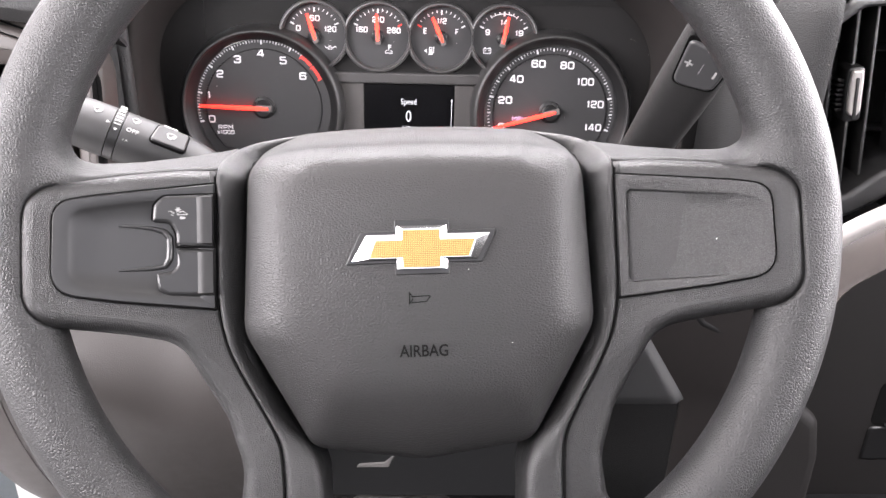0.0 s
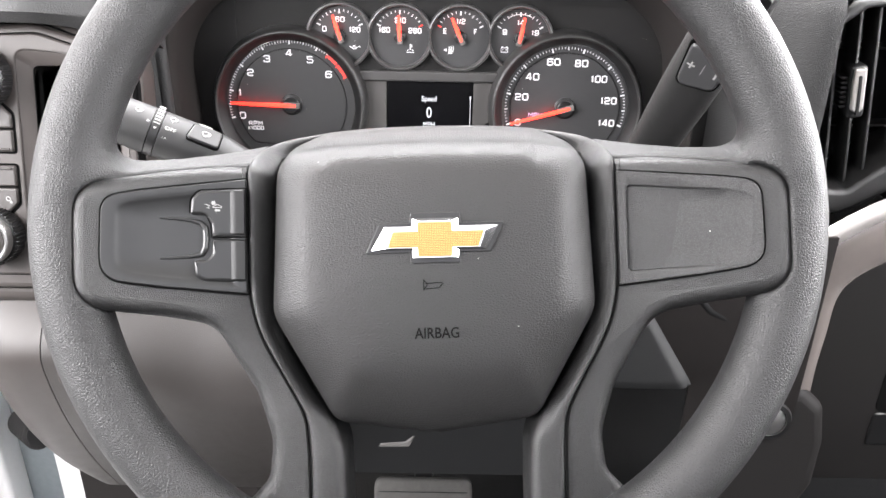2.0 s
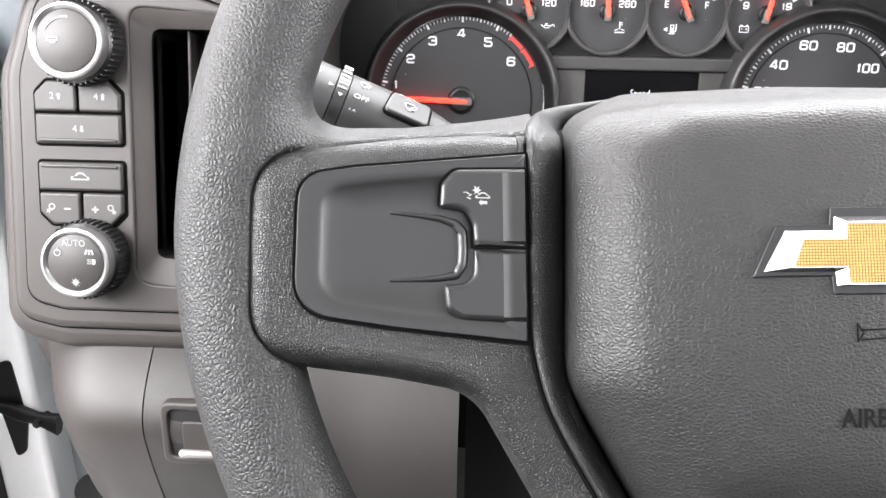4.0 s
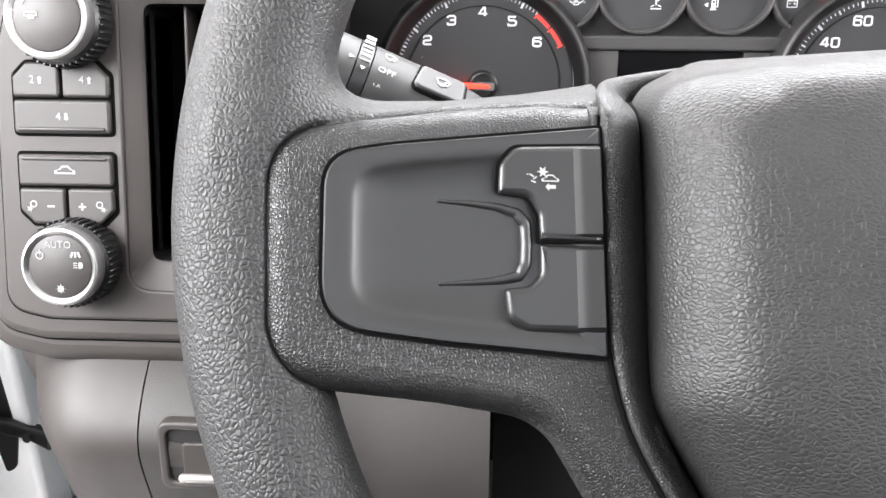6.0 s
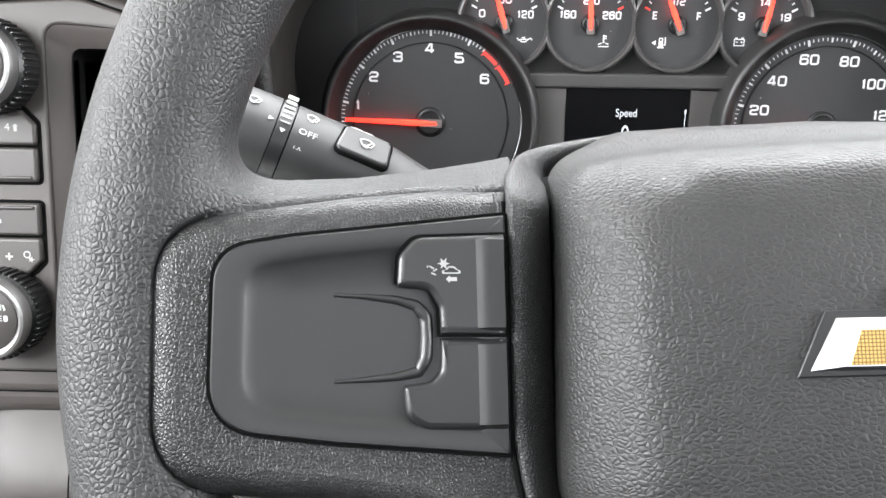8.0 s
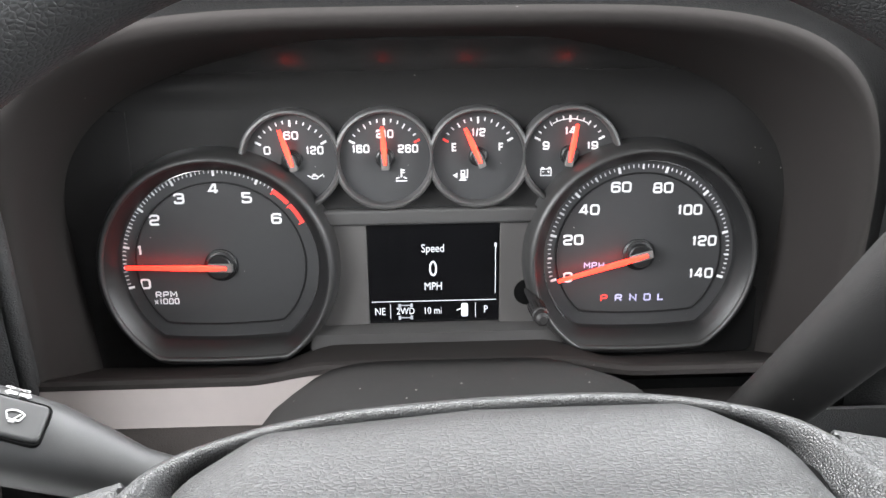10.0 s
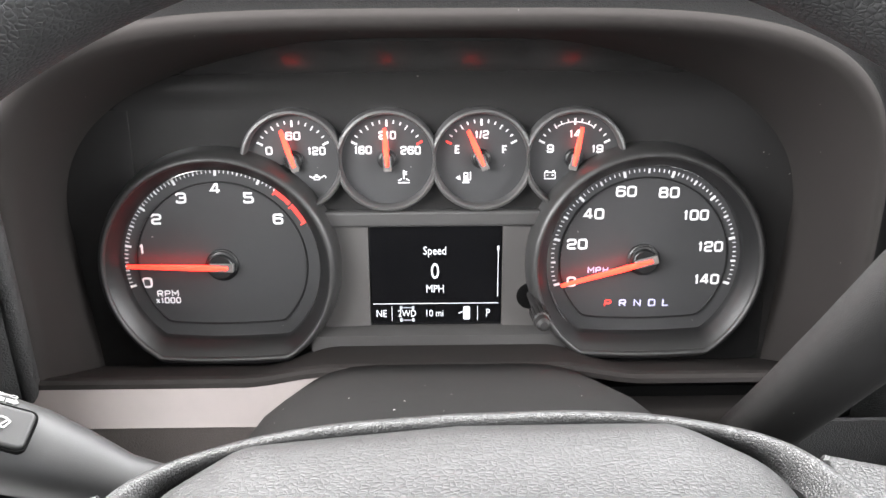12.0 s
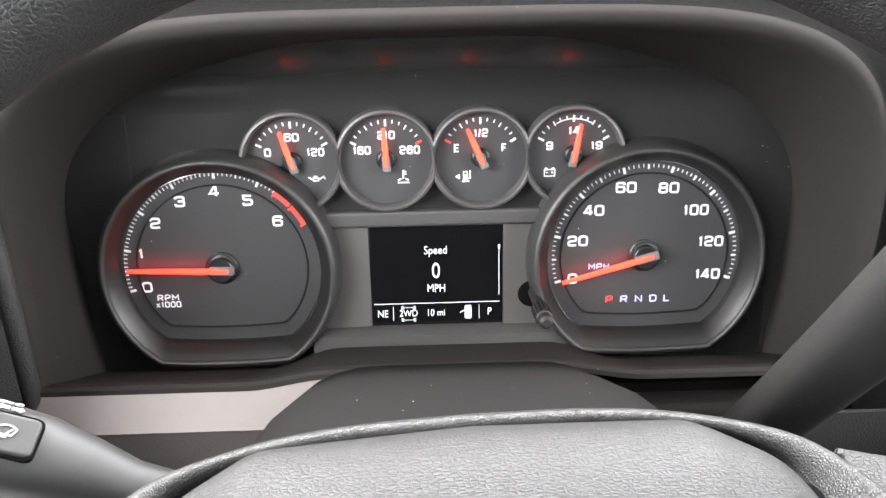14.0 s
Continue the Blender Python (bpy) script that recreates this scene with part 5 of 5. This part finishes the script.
    part("cap", lathe([(r * 0.82, 0.018), (r * 0.815, 0.0212), (r * 0.78, 0.0216)], 60), BUTTON, kb, "warm grey knob cap")
    rib = box(-0.0006, 0.0006, -0.0008, 0.0008, 0.002, 0.0145, 0.0003, 1)
    me = bm_mesh(rib)
    for i in range(44):
        a = 2 * math.pi * i / 44
        ob = part("rib", me, BLACK, kb, "", at(r * 1.12 * math.cos(a), r * 1.12 * math.sin(a), 0, math.degrees(a) + 90))
    return kb


dimmer = knob("brake_gain_knob", -0.0080, 0.0660, 0.0182, "round knob with a chrome ring")
lights = knob("headlamp_knob", -0.0080, -0.0425, 0.0175, "round headlamp knob with a chrome ring")
part("arc_mark", bars([(*polar(0.0112, d), 0.0003 + 0.00001 * (d + 70), 0.0010, 90 - d) for d in range(-62, 10, 4)]), INK, dimmer, "", at(0, 0, 0.0218))
part("trailer_mark", bars([(-0.0066, 0.0016, 0.0056, 0.0004, 0), (-0.0066, 0.0000, 0.0062, 0.0004, 0), (-0.0040, 0.0008, 0.0004, 0.0018, 0), (-0.0092, 0.0008, 0.0004, 0.0018, 0), (-0.0072, -0.0008, 0.0012, 0.0010, 0), (-0.0056, -0.0008, 0.0012, 0.0010, 0)]), INK, dimmer, "", at(0, 0, 0.0218))
part("auto_mark", text("AUTO", 0.0046, 0.0001, 0.95), INK, lights, "", at(-0.0005, 0.0098, 0.0218))
part("off_mark", joined((ring_plate(0.0013, 0.0018), at(0, 0, 0)), (bm_mesh(bars([(0, 0.0018, 0.0005, 0.0022, 0)])), at(0, 0, 0))), INK, lights, "", at(-0.0088, 0.0050, 0.0218))
part("beam_mark", joined((plate([rpoly([(-0.0014, 0.0014, 0.0003), (0.0006, 0.0014, 0.0012), (0.0006, -0.0014, 0.0012), (-0.0014, -0.0014, 0.0003)])], 0, 0.0002, 0.00002, 0), at(0, 0, 0)), (bm_mesh(bars([(-0.0028, 0.0010, 0.0018, 0.0004, 0), (-0.0028, 0, 0.0018, 0.0004, 0), (-0.0028, -0.0010, 0.0018, 0.0004, 0)])), at(0, 0, 0))), INK, lights, "", at(0.0100, 0.0008, 0.0218))
part("parking_mark", bars([(0.0058 + 0.0016 * i, 0.0056, 0.0010, 0.0026, 20 * (i - 1)) for i in range(3)]), INK, lights, "", at(0, 0, 0.0218))
part("fog_mark", plate([star(0.0024, 8)], 0, 0.0002, 0.00002, 0), INK, lights, "", at(0.0, -0.0100, 0.0218))


def cut_rect(a0, a1, b0, b1, tl, tr, br, bl, r=0.0018):
    """A rectangle with chamfers of the given size at its corners."""
    pts = []
    for x, y, c, (ax, ay), (bx, by) in ((a0, b1, tl, (0, -1), (1, 0)), (a1, b1, tr, (-1, 0), (0, -1)), (a1, b0, br, (0, 1), (-1, 0)), (a0, b0, bl, (1, 0), (0, 1))):
        pts += [(x + ax * c, y + ay * c, r), (x + bx * c, y + by * c, r)] if c else [(x, y, r)]
    return rpoly(pts, 5)


def key_block(cells, x0, x1, y0, y1, top):
    c, d = (0.0065, 0.0) if top else (0.0, 0.0065)
    part("key_well", plate([cut_rect(x0 - 0.001, x1 + 0.001, y0 - 0.001, y1 + 0.001, c, c, d, d, 0.003)], 0.0, 0.0071, 0.0003), GAP, switches)
    made = []
    for name, a0, a1, b0, b1, lab in cells:
        wide, first = a1 - a0 > 0.03, a0 - x0 < 0.001
        cuts = (c if first else 0, 0 if first else c, 0 if first else d, d if first else 0)
        kb = part(name, plate([cut_rect(a0 + 0.0004, a1 - 0.0004, b0 + 0.0004, b1 - 0.0004, *((0, 0, 0, 0) if wide else cuts))], 0.004, 0.0094, 0.0014, 3), BUTTON, switches, lab)
        if wide:
            part("finger_ridge", box(a0 + 0.0026, a1 - 0.0026, *((b0 + 0.0014, b0 + 0.0032) if top else (b1 - 0.0032, b1 - 0.0014)), 0.0085, 0.0104, 0.0008, 3), BUTTON, kb)
        made.append((kb, (a0 + a1) / 2, (b0 + b1) / 2))
    return made


drive = key_block((("high_range_key", -0.0355, -0.0128, 0.0318, 0.0480, "grey drive mode key"), ("four_wheel_key", -0.0124, 0.0100, 0.0318, 0.0480, "grey drive mode key"), ("low_range_key", -0.0355, 0.0100, 0.0155, 0.0314, "wide grey drive mode key")), -0.0355, 0.0100, 0.0155, 0.0480, True)
lamp = key_block((("cargo_lamp_key", -0.0350, 0.0100, -0.0085, 0.0068, "wide grey cargo lamp key"), ("dim_down_key", -0.0350, -0.0127, -0.0262, -0.0089, "grey dimmer key"), ("dim_up_key", -0.0123, 0.0100, -0.0262, -0.0089, "grey dimmer key")), -0.0350, 0.0100, -0.0262, 0.0068, False)
for (kb, x, y), s in zip(drive, ("2", "4", "4")):
    part("figure", text(s, 0.0050, 0.0001), INK, kb, "", at(x - 0.0014, y, 0.0096))
    part("up_arrow", joined((plate([arrow(0.0017, 0.0014)], 0, 0.0002, 0.00002, 0), at(x + 0.0022, y, 0.0095, -90 if kb is not drive[2][0] else 90))), INK, kb)
part("truck_mark", plate(car_outline(0.0048), 0, 0.0002, 0.00002, 0), INK, lamp[0][0], "", at(lamp[0][1], lamp[0][2], 0.0095))
for (kb, x, y), sg in zip(lamp[1:], (-1, 1)):
    part("dial_mark", joined((ring_plate(0.0011, 0.0017), at(x + sg * 0.0042, y + 0.001, 0.0095)), (plate([star(0.0016, 5)], 0, 0.0002, 0.00002, 0), at(x + sg * 0.0060, y - 0.0012, 0.0095))), INK, kb)
    part("step_mark", bars([(x - sg * 0.004, y, 0.0034, 0.0009, 0)] + ([(x - sg * 0.004, y, 0.0009, 0.0034, 0)] if sg > 0 else [])), INK, kb, "", at(0, 0, 0.0095))

# ---- knee panels ----
END_EDGE = ((0.956, -0.287), (0.9615, -0.309), (0.975, -0.326), (0.995, -0.350), (1.010, -0.359), (1.025, -0.366), (1.047, -0.372), (1.0645, -0.377), (1.095, -0.381), (1.120, -0.385), (1.170, -0.386))


def edge_at(z):
    """The end panel's outline on the door side."""
    for (z0, a), (z1, b) in zip(END_EDGE, END_EDGE[1:]):
        if z <= z1:
            return a + (b - a) * (z - z0) / (z1 - z0)
    return END_EDGE[-1][1]


def knee(x0, x1, curl):
    def fn(u, v):
        z = 1.166 - 0.205 * v
        xl = edge_at(z) if curl else x0
        bend = 0.014 * v * v
        xl += 0 if curl else bend
        x = xl + (x1 + (bend if curl else 0) - xl) * u
        y = 0.168 - 0.045 * math.sin(math.pi * min(0.5, v * (2.2 if curl else 2.2 - 1.05 * smooth(0.05, 0.7, u)))) + 0.055 * v * v
        if curl:
            y += 0.092 * (1 - smooth(0, 0.9, u)) ** 2
        return Vector((x, y, z))
    return fn


part("knee_panel", sheet(knee(-0.395, -0.2825, True), 30, 40, 0.003), KNEE, dash, "warm grey lower dash end panel")
# darker copy of KNEE: shade from the wheel put into the colour
part("knee_panel", sheet(knee(-0.2817, -0.1150, False), 40, 40, 0.003), surface("shaded_knee_plastic", (0.020, 0.0172, 0.0158), 0.55, 0.0012, 0.25, 0.0004, vary=0.05), dash, "warm grey knee panel below the column")
SLATE = surface("slate_plastic", (0.0066, 0.0069, 0.0073), 0.6, 0, 0.2, 0.0005, vary=0.05, spec=0.3)


def cover_side(u, v):
    """Cover beside the column, with a slanting edge towards the console and its foot curled under."""
    z = 1.190 - 0.117 * v
    edge = 0.150 + 0.055 * min(max((1.165 - z) / 0.085, 0), 1)
    return Vector((0.095 + (edge - 0.095) * u, 0.156 + 0.30 * (z - 1.075) + 0.006 * smooth(0.9, 1, u) ** 2 + 0.03 * smooth(0.86, 1.0, v) ** 2, z))


part("column_cover", sheet(lambda u, v: Vector((-0.112 + 0.217 * u, 0.195, 1.190 - 0.227 * v)), 20, 20, 0.003), SLATE, dash, "dark slate lower cover under the column")
part("column_cover", sheet(cover_side, 40, 40, 0.002), SLATE, dash, "dark slate cover beside the column")
part("knee_side", sheet(lambda u, v: Vector((0.300 - (0.170 - 0.08 * smooth(0.46, 0.56, v)) * (1 - u), 0.190 - 0.004 * u, 1.205 - 0.245 * v)), 20, 30, 0.003), surface("dark_warm_plastic", (0.0100, 0.0084, 0.0080), 0.6, 0, 0.2, 0.0005, spec=0.3), dash, "dark brown-grey panel beside the key")
ARC = [Vector((x, 0.1862, z)) for x, z in ((0.196, 1.172), (0.201, 1.158), (0.207, 1.148), (0.216, 1.138), (0.229, 1.131), (0.246, 1.128))]
part("arc_trim", sweep(ARC, [(0.0030, 0.0016)] * 6, 12, 3, Vector((0, -1, 0))), SLATE, dash, "curved slate trim on the brown panel")
part("arc_seam", sweep([p + Vector((0.0024, 0.0006, 0.0030)) for p in ARC], [(0.0008, 0.0012)] * 6, 8, 2, Vector((0, -1, 0))), GAP, dash)
# solid filler, coloured as the unlit space inside the dash
part("dash_core", box(-0.365, 0.62, 0.345, 0.72, 0.95, 1.37, 0.01), GAP, dash, "black box standing in for the dark behind the dash panels")

rel = thing("hood_release", pose(-0.2505, 0.1235, 1.1235, 84), "hood release lever in a moulded pocket", "release lever")
part("pocket_rim", plate([rrect(-0.021, 0.021, -0.018, 0.018, 0.006), rrect(-0.0165, 0.0165, -0.0138, 0.0138, 0.004)], -0.006, 0.0016, 0.0015), KNEE, rel)
# inset in a darker plastic, its colour giving the shade of a hollow
part("pocket", plate([rrect(-0.017, 0.017, -0.0142, 0.0142, 0.004)], -0.006, -0.0004, 0.0003), HOOD, rel)
part("handle", plate([rrect(-0.010, 0.016, -0.0125, 0.007, 0.003)], -0.003, 0.0010, 0.001), KNEE, rel)
part("lip", sweep([Vector((x, -0.0112, 0.002)) for x in (-0.012, -0.011, 0.014, 0.016)], [(0.001, 0.001), (0.0022, 0.0022), (0.0022, 0.0022), (0.001, 0.001)], 12), SILVER, rel, "pale lever lip")

# ---- passenger side of the column ----
vent = thing("center_vent", pose(0.364, 0.222, 1.300, 90, 0, 0), "black air vent with a chrome slider", "air vent")
VO = [(-0.077, 0.072, 0.012), (-0.098, 0.050, 0.03), (-0.096, 0.02, 0.04), (-0.088, -0.03, 0.04), (-0.076, -0.072, 0.02), (-0.060, -0.092, 0.02), (-0.040, -0.082, 0.03), (0.09, 0.0, 0.01), (0.09, 0.085, 0.01)]
VI = [(-0.069, 0.066, 0.012), (-0.088, 0.050, 0.02), (-0.0895, 0.02, 0.04), (-0.084, -0.026, 0.03), (-0.068, -0.069, 0.008), (-0.052, -0.069, 0.01), (-0.028, -0.049, 0.02), (0.088, 0.02, 0.01), (0.088, 0.078, 0.01)]
part("bezel", plate([rpoly(VO), rpoly(VI)], -0.05, 0.010, 0.004), STIPPLE, vent)
part("throat", plate([rpoly(VI)], -0.060, -0.045, 0.001), GAP, vent)
for x in (-0.0740, -0.0585, -0.0450, -0.0200, 0.0050, 0.0300, 0.0550):
    part("vane", box(-0.0012, 0.0012, -0.086, 0.080, -0.026, -0.004, 0.0008, 2), STIPPLE, vent, "upright black vane", at(x, 0, 0, 7.5))
for y in (-0.03, 0.03):
    part("cross_vane", box(-0.083, 0.085, y - 0.001, y + 0.001, -0.044, -0.028, 0.0005, 1), BLACK, vent)
tab = part("slider", plate([rrect(-0.0062, 0.0062, -0.0200, 0.0195, 0.004)], -0.016, 0.003, 0.002), BLACK, vent, "ribbed black vane slider", at(-0.0595, 0.0055, 0, 7.5))
part("chrome_trim", plate([rpoly([(-0.0040, 0.0178, 0.002), (0.0042, 0.0178, 0.002), (0.0048, 0.0110, 0.001), (0.0046, -0.0120, 0.003), (0.0020, -0.0150, 0.002), (-0.0022, -0.0150, 0.002), (-0.0048, -0.0120, 0.003), (-0.0050, 0.0080, 0.001)])], 0.001, 0.0056, 0.0016), SILVER, tab, "chrome slider trim")
part("slider_slot", plate([rrect(-0.0012, 0.0012, -0.0172, 0.0128, 0.001)], 0.004, 0.0062, 0.0004), BLACK, tab)
for i in range(7):
    part("rib", box(-0.0105, -0.0060, -0.0125 + 0.0036 * i, -0.0105 + 0.0036 * i, -0.012, -0.001, 0.0005, 1), BLACK, tab)
part("seam", plate([rpoly([(x * 1.03, y * 1.03, r) for x, y, r in VO]), rpoly(VO)], -0.03, 0.004, 0.0005), GAP, vent)


EDGE_B = ((0.52, 1.270), (0.40, 1.207), (0.343, 1.177), (0.3180, 1.152), (0.3148, 1.112), (0.3142, 1.060), (0.322, 0.960))


def band(w0, w1, dy):
    """Trim that sweeps from below the vent round and down beside the knee space."""
    def fn(u, v):
        c, d = along(EDGE_B, u)
        o = c + Vector((d.y, -d.x)) * (w0 + (w1 - w0) * v)
        return Vector((o.x, dy + 0.006 * abs(2 * v - 1) ** 3, o.y))
    return fn


part("silver_trim", sheet(band(0.0380, 0.0490, 0.192), 60, 10, 0.003), SILVER, dash, "pale silver trim line below the vent")
part("console_trim", sheet(band(0.0005, 0.0372, 0.193), 60, 10, 0.003), WARMGLOSS, dash, "warm grey gloss trim sweeping down the console")
console = thing("center_console", pose(0, 0.200, 0, 90), "dark console face beside the column", "console")
face = [(*along(EDGE_B, i / 30)[0], 0) for i in range(31)] + [(0.62, 0.96, 0), (0.62, 1.275, 0)]
CONSOLE = surface("console_plastic", (0.0078, 0.0071, 0.0069), 0.65, 0.0, 0.2, 0.0005, dust=0.004, vary=0.06, spec=0.22)
part("face_panel", plate([rpoly(face)], -0.04, 0.003, 0.002), CONSOLE, console)
# no hollow here: a flat black patch gives the tray's shade
part("tray", plate([rrect(0.374, 0.60, 1.035, 1.078, 0.008)], 0.0, 0.0034, 0.0003), GAP, console)
part("tray_lip", plate([rrect(0.374, 0.60, 1.000, 1.034, 0.004)], 0.0, 0.0046, 0.002), BLACK, console)
part("tray_trim", plate([rrect(0.386, 0.60, 1.0355, 1.0375, 0.001)], 0.0, 0.008, 0.001), SATIN, console, "thin bright strip")

keyp = thing("key_panel", pose(0.300, 0.182, 1.005, 82), "dark rounded panel with the key lock", "dash panel")
part("shell", plate([rpoly([(-0.075, 0.0, 0.02), (-0.05, 0.040, 0.03), (0.006, 0.060, 0.012), (0.026, 0.042, 0.014), (0.0310, 0.008, 0.02), (0.028, -0.034, 0.02), (0.010, -0.070, 0.02), (-0.075, -0.075, 0.02)], 10)], -0.05, 0.004, 0.010, 4), CONSOLE, keyp)
part("lock_ring", lathe([(0.0190, 0.002), (0.0180, 0.005), (0.0165, 0.0078), (0.0128, 0.0085), (0.0120, 0.006)], 40, False), BLACK, keyp, "", at(-0.0195, 0.0310, 0))
part("lock_face", lathe([(0.0125, 0.003), (0.0124, 0.0066), (0.0115, 0.0072)], 40), SATIN, keyp, "bright metal lock face", at(-0.0195, 0.0310, 0))

# ---- footwell ----
part("lower_cover", box(-0.10, 0.13, 0.235, 0.42, 0.955, 1.02, 0.012, 3), BLACK, dash, "dark cover under the column")
grip = thing("hood_grip", pose(-0.034, 0.1945, 1.000, 90), "recessed grip with a pale lip under the column", "grip")
# depth of the grip painted as a flat near-black plate
part("recess", plate([rpoly([(-0.021, 0.008, 0.001), (0.024, 0.008, 0.001), (0.016, -0.008, 0.002), (-0.016, -0.008, 0.002)])], -0.002, 0.0006, 0.0003), GAP, grip)
part("lip", plate([rpoly([(-0.010, -0.0035, 0.001), (0.011, -0.0015, 0.001), (0.017, 0.0045, 0.001), (0.020, 0.0055, 0.001), (0.0145, -0.0075, 0.002), (-0.013, -0.0080, 0.002)])], 0.0, 0.0030, 0.0012), PALEGREY, grip, "pale lip")
pedal = thing("brake_pedal", pose(-0.012, 0.43, 0.70, 60), "worn dark grey brake pedal", "pedal")
part("pad", plate([rrect(-0.062, 0.062, -0.03, 0.03, 0.012)], -0.012, 0.004, 0.004), surface("worn_pedal_rubber", (0.10, 0.095, 0.090), 0.6, 0, 0.3, 0.0006), pedal)
part("groove", box(-0.056, 0.056, 0.0125, 0.0138, 0.003, 0.0046, 0.0003, 1), BLACK, pedal)
part("arm", sweep([Vector((0.0, 0.0, -0.008)), Vector((0.0, 0.08, -0.06)), Vector((0.0, 0.26, -0.30))], [(0.012, 0.006)] * 3, 12, 4), BLACK, pedal)
tagged(part("floor", box(-0.62, 0.9, -0.648, 0.95, 0.52, 0.56, 0.004), CARPET), "black carpeted cab floor", "floor", kind="structure")
tagged(part("wall_firewall", box(-0.62, 0.9, 0.93, 0.97, 0.52, 1.38, 0.004), CARPET), "black firewall behind the pedals", "wall", kind="structure")

# ---- door side and cab ----
tagged(part("door_pillar", box(-0.62, -0.40, 0.50, 0.60, 0.50, 1.45, 0.012, 3), PILLARPAINT), "grey-blue painted door hinge pillar", "pillar", kind="structure")
tagged(part("door_sill", box(-0.62, -0.435, -0.64, 0.44, 0.40, 0.58, 0.02, 3), WHITEPAINT), "white painted door sill", "sill", kind="structure")
tagged(part("door_jamb", box(-0.482, -0.4455, 0.450, 0.500, 0.50, 0.90, 0.008, 3), WHITEPAINT), "white painted door jamb", "door jamb", kind="structure")
tagged(part("kick_panel", box(-0.4450, -0.20, 0.430, 0.60, 0.50, 0.88, 0.012, 3), FUNNEL), "dark plastic kick panel", "panel", kind="structure")
boot = thing("door_cable_boot", axis_frame(Vector((-0.462, 0.402, 0.822)), Vector((-0.575, 0.535, 0.752)), (0, -1, 0)), "black ribbed rubber cable boot at the door hinge", "cable boot")
part("sleeve", sweep([Vector((0.006 * i, 0, 0)) for i in range(17)], [(0.0140, 0.0140)] * 17, 20), BLACK, boot)
for i in range(12):
    part("rib", lathe([(0.0135, -0.0022), (0.0180, -0.0010), (0.0180, 0.0010), (0.0135, 0.0022)], 22), HOOD, boot, "", Matrix.Translation((0.004 + 0.0078 * i, 0, 0)) @ pose(0, 0, 0, 0, 90))
strap = thing("door_check_strap", axis_frame(Vector((-0.584, 0.449, 0.902)), Vector((-0.520, 0.440, 0.890)), (0, -1, 0)), "black door check strap in the edge slot", "check strap")
part("bar", sweep([Vector((x, 0, 0)) for x in (0.0, 0.02, 0.04, 0.064)], [(0.006, 0.004), (0.009, 0.005), (0.007, 0.004), (0.012, 0.006)], 14, 3), BLACK, strap)
part("pin", lathe([(0.004, -0.010), (0.004, 0.010)], 14), HOOD, strap, "", at(0.045, 0, 0))
door = thing("open_door", pose(-0.5505, 0.455, 0.30), "white open driver door seen edge-on", "door")
part("edge", box(-0.058, 0.0, 0.0, 0.06, 0.0, 0.98, 0.008, 3), WHITEPAINT, door)
part("skin", box(-0.105, -0.0585, -0.25, 0.05, 0.0, 0.98, 0.01), WARM, door, "warm grey door lining")
part("latch_slot", plate([rpoly([(-0.004, 0.056, 0.012), (0.010, 0.060, 0.006), (0.014, -0.015, 0.008), (0.006, -0.050, 0.014), (-0.006, -0.058, 0.006), (-0.014, 0.02, 0.02)])], -0.002, 0.0015, 0.0006), BLACK, door, "black slot in the door edge", pose(-0.026, 0.0, 0.595, 90))
tagged(part("door_seal", sweep([Vector((-0.5465, 0.452, z)) for z in (0.45, 0.6, 0.75, 0.85, 0.885)], [(0.0085, 0.010)] * 5, 14), BLACK), "black rubber door seal", "door seal", kind="structure")
tagged(part("ground", box(-40, 40, -40, 40, -0.05, 0.0, 0), CONCRETE), "pale concrete ground", "ground", kind="structure")
# unseen shell round the viewpoint, placed to block and shape the light
tagged(part("ceiling", box(-0.68, 0.92, -0.65, 0.20, 1.84, 1.88, 0.01), HEADLINER), "unseen pale roof lining, added to block and bounce light", "ceiling", kind="structure")
tagged(part("wall_rear_left", box(-0.73, -0.68, -0.70, -0.50, 0.5, 1.88, 0.005), CABDARK), "unseen dark side wall behind the door, added to hold back light", "wall", kind="structure")
tagged(part("wall_rear", box(-0.68, 0.92, -0.70, -0.65, 0.5, 1.58, 0.005), CABDARK), "unseen dark wall behind the viewpoint, added to block light from behind", "wall", kind="structure")
tagged(part("wall_passenger", box(0.92, 0.97, -0.70, 0.60, 0.5, 1.32, 0.005), CABDARK), "unseen dark wall on the passenger side, added to limit light", "wall", kind="structure")
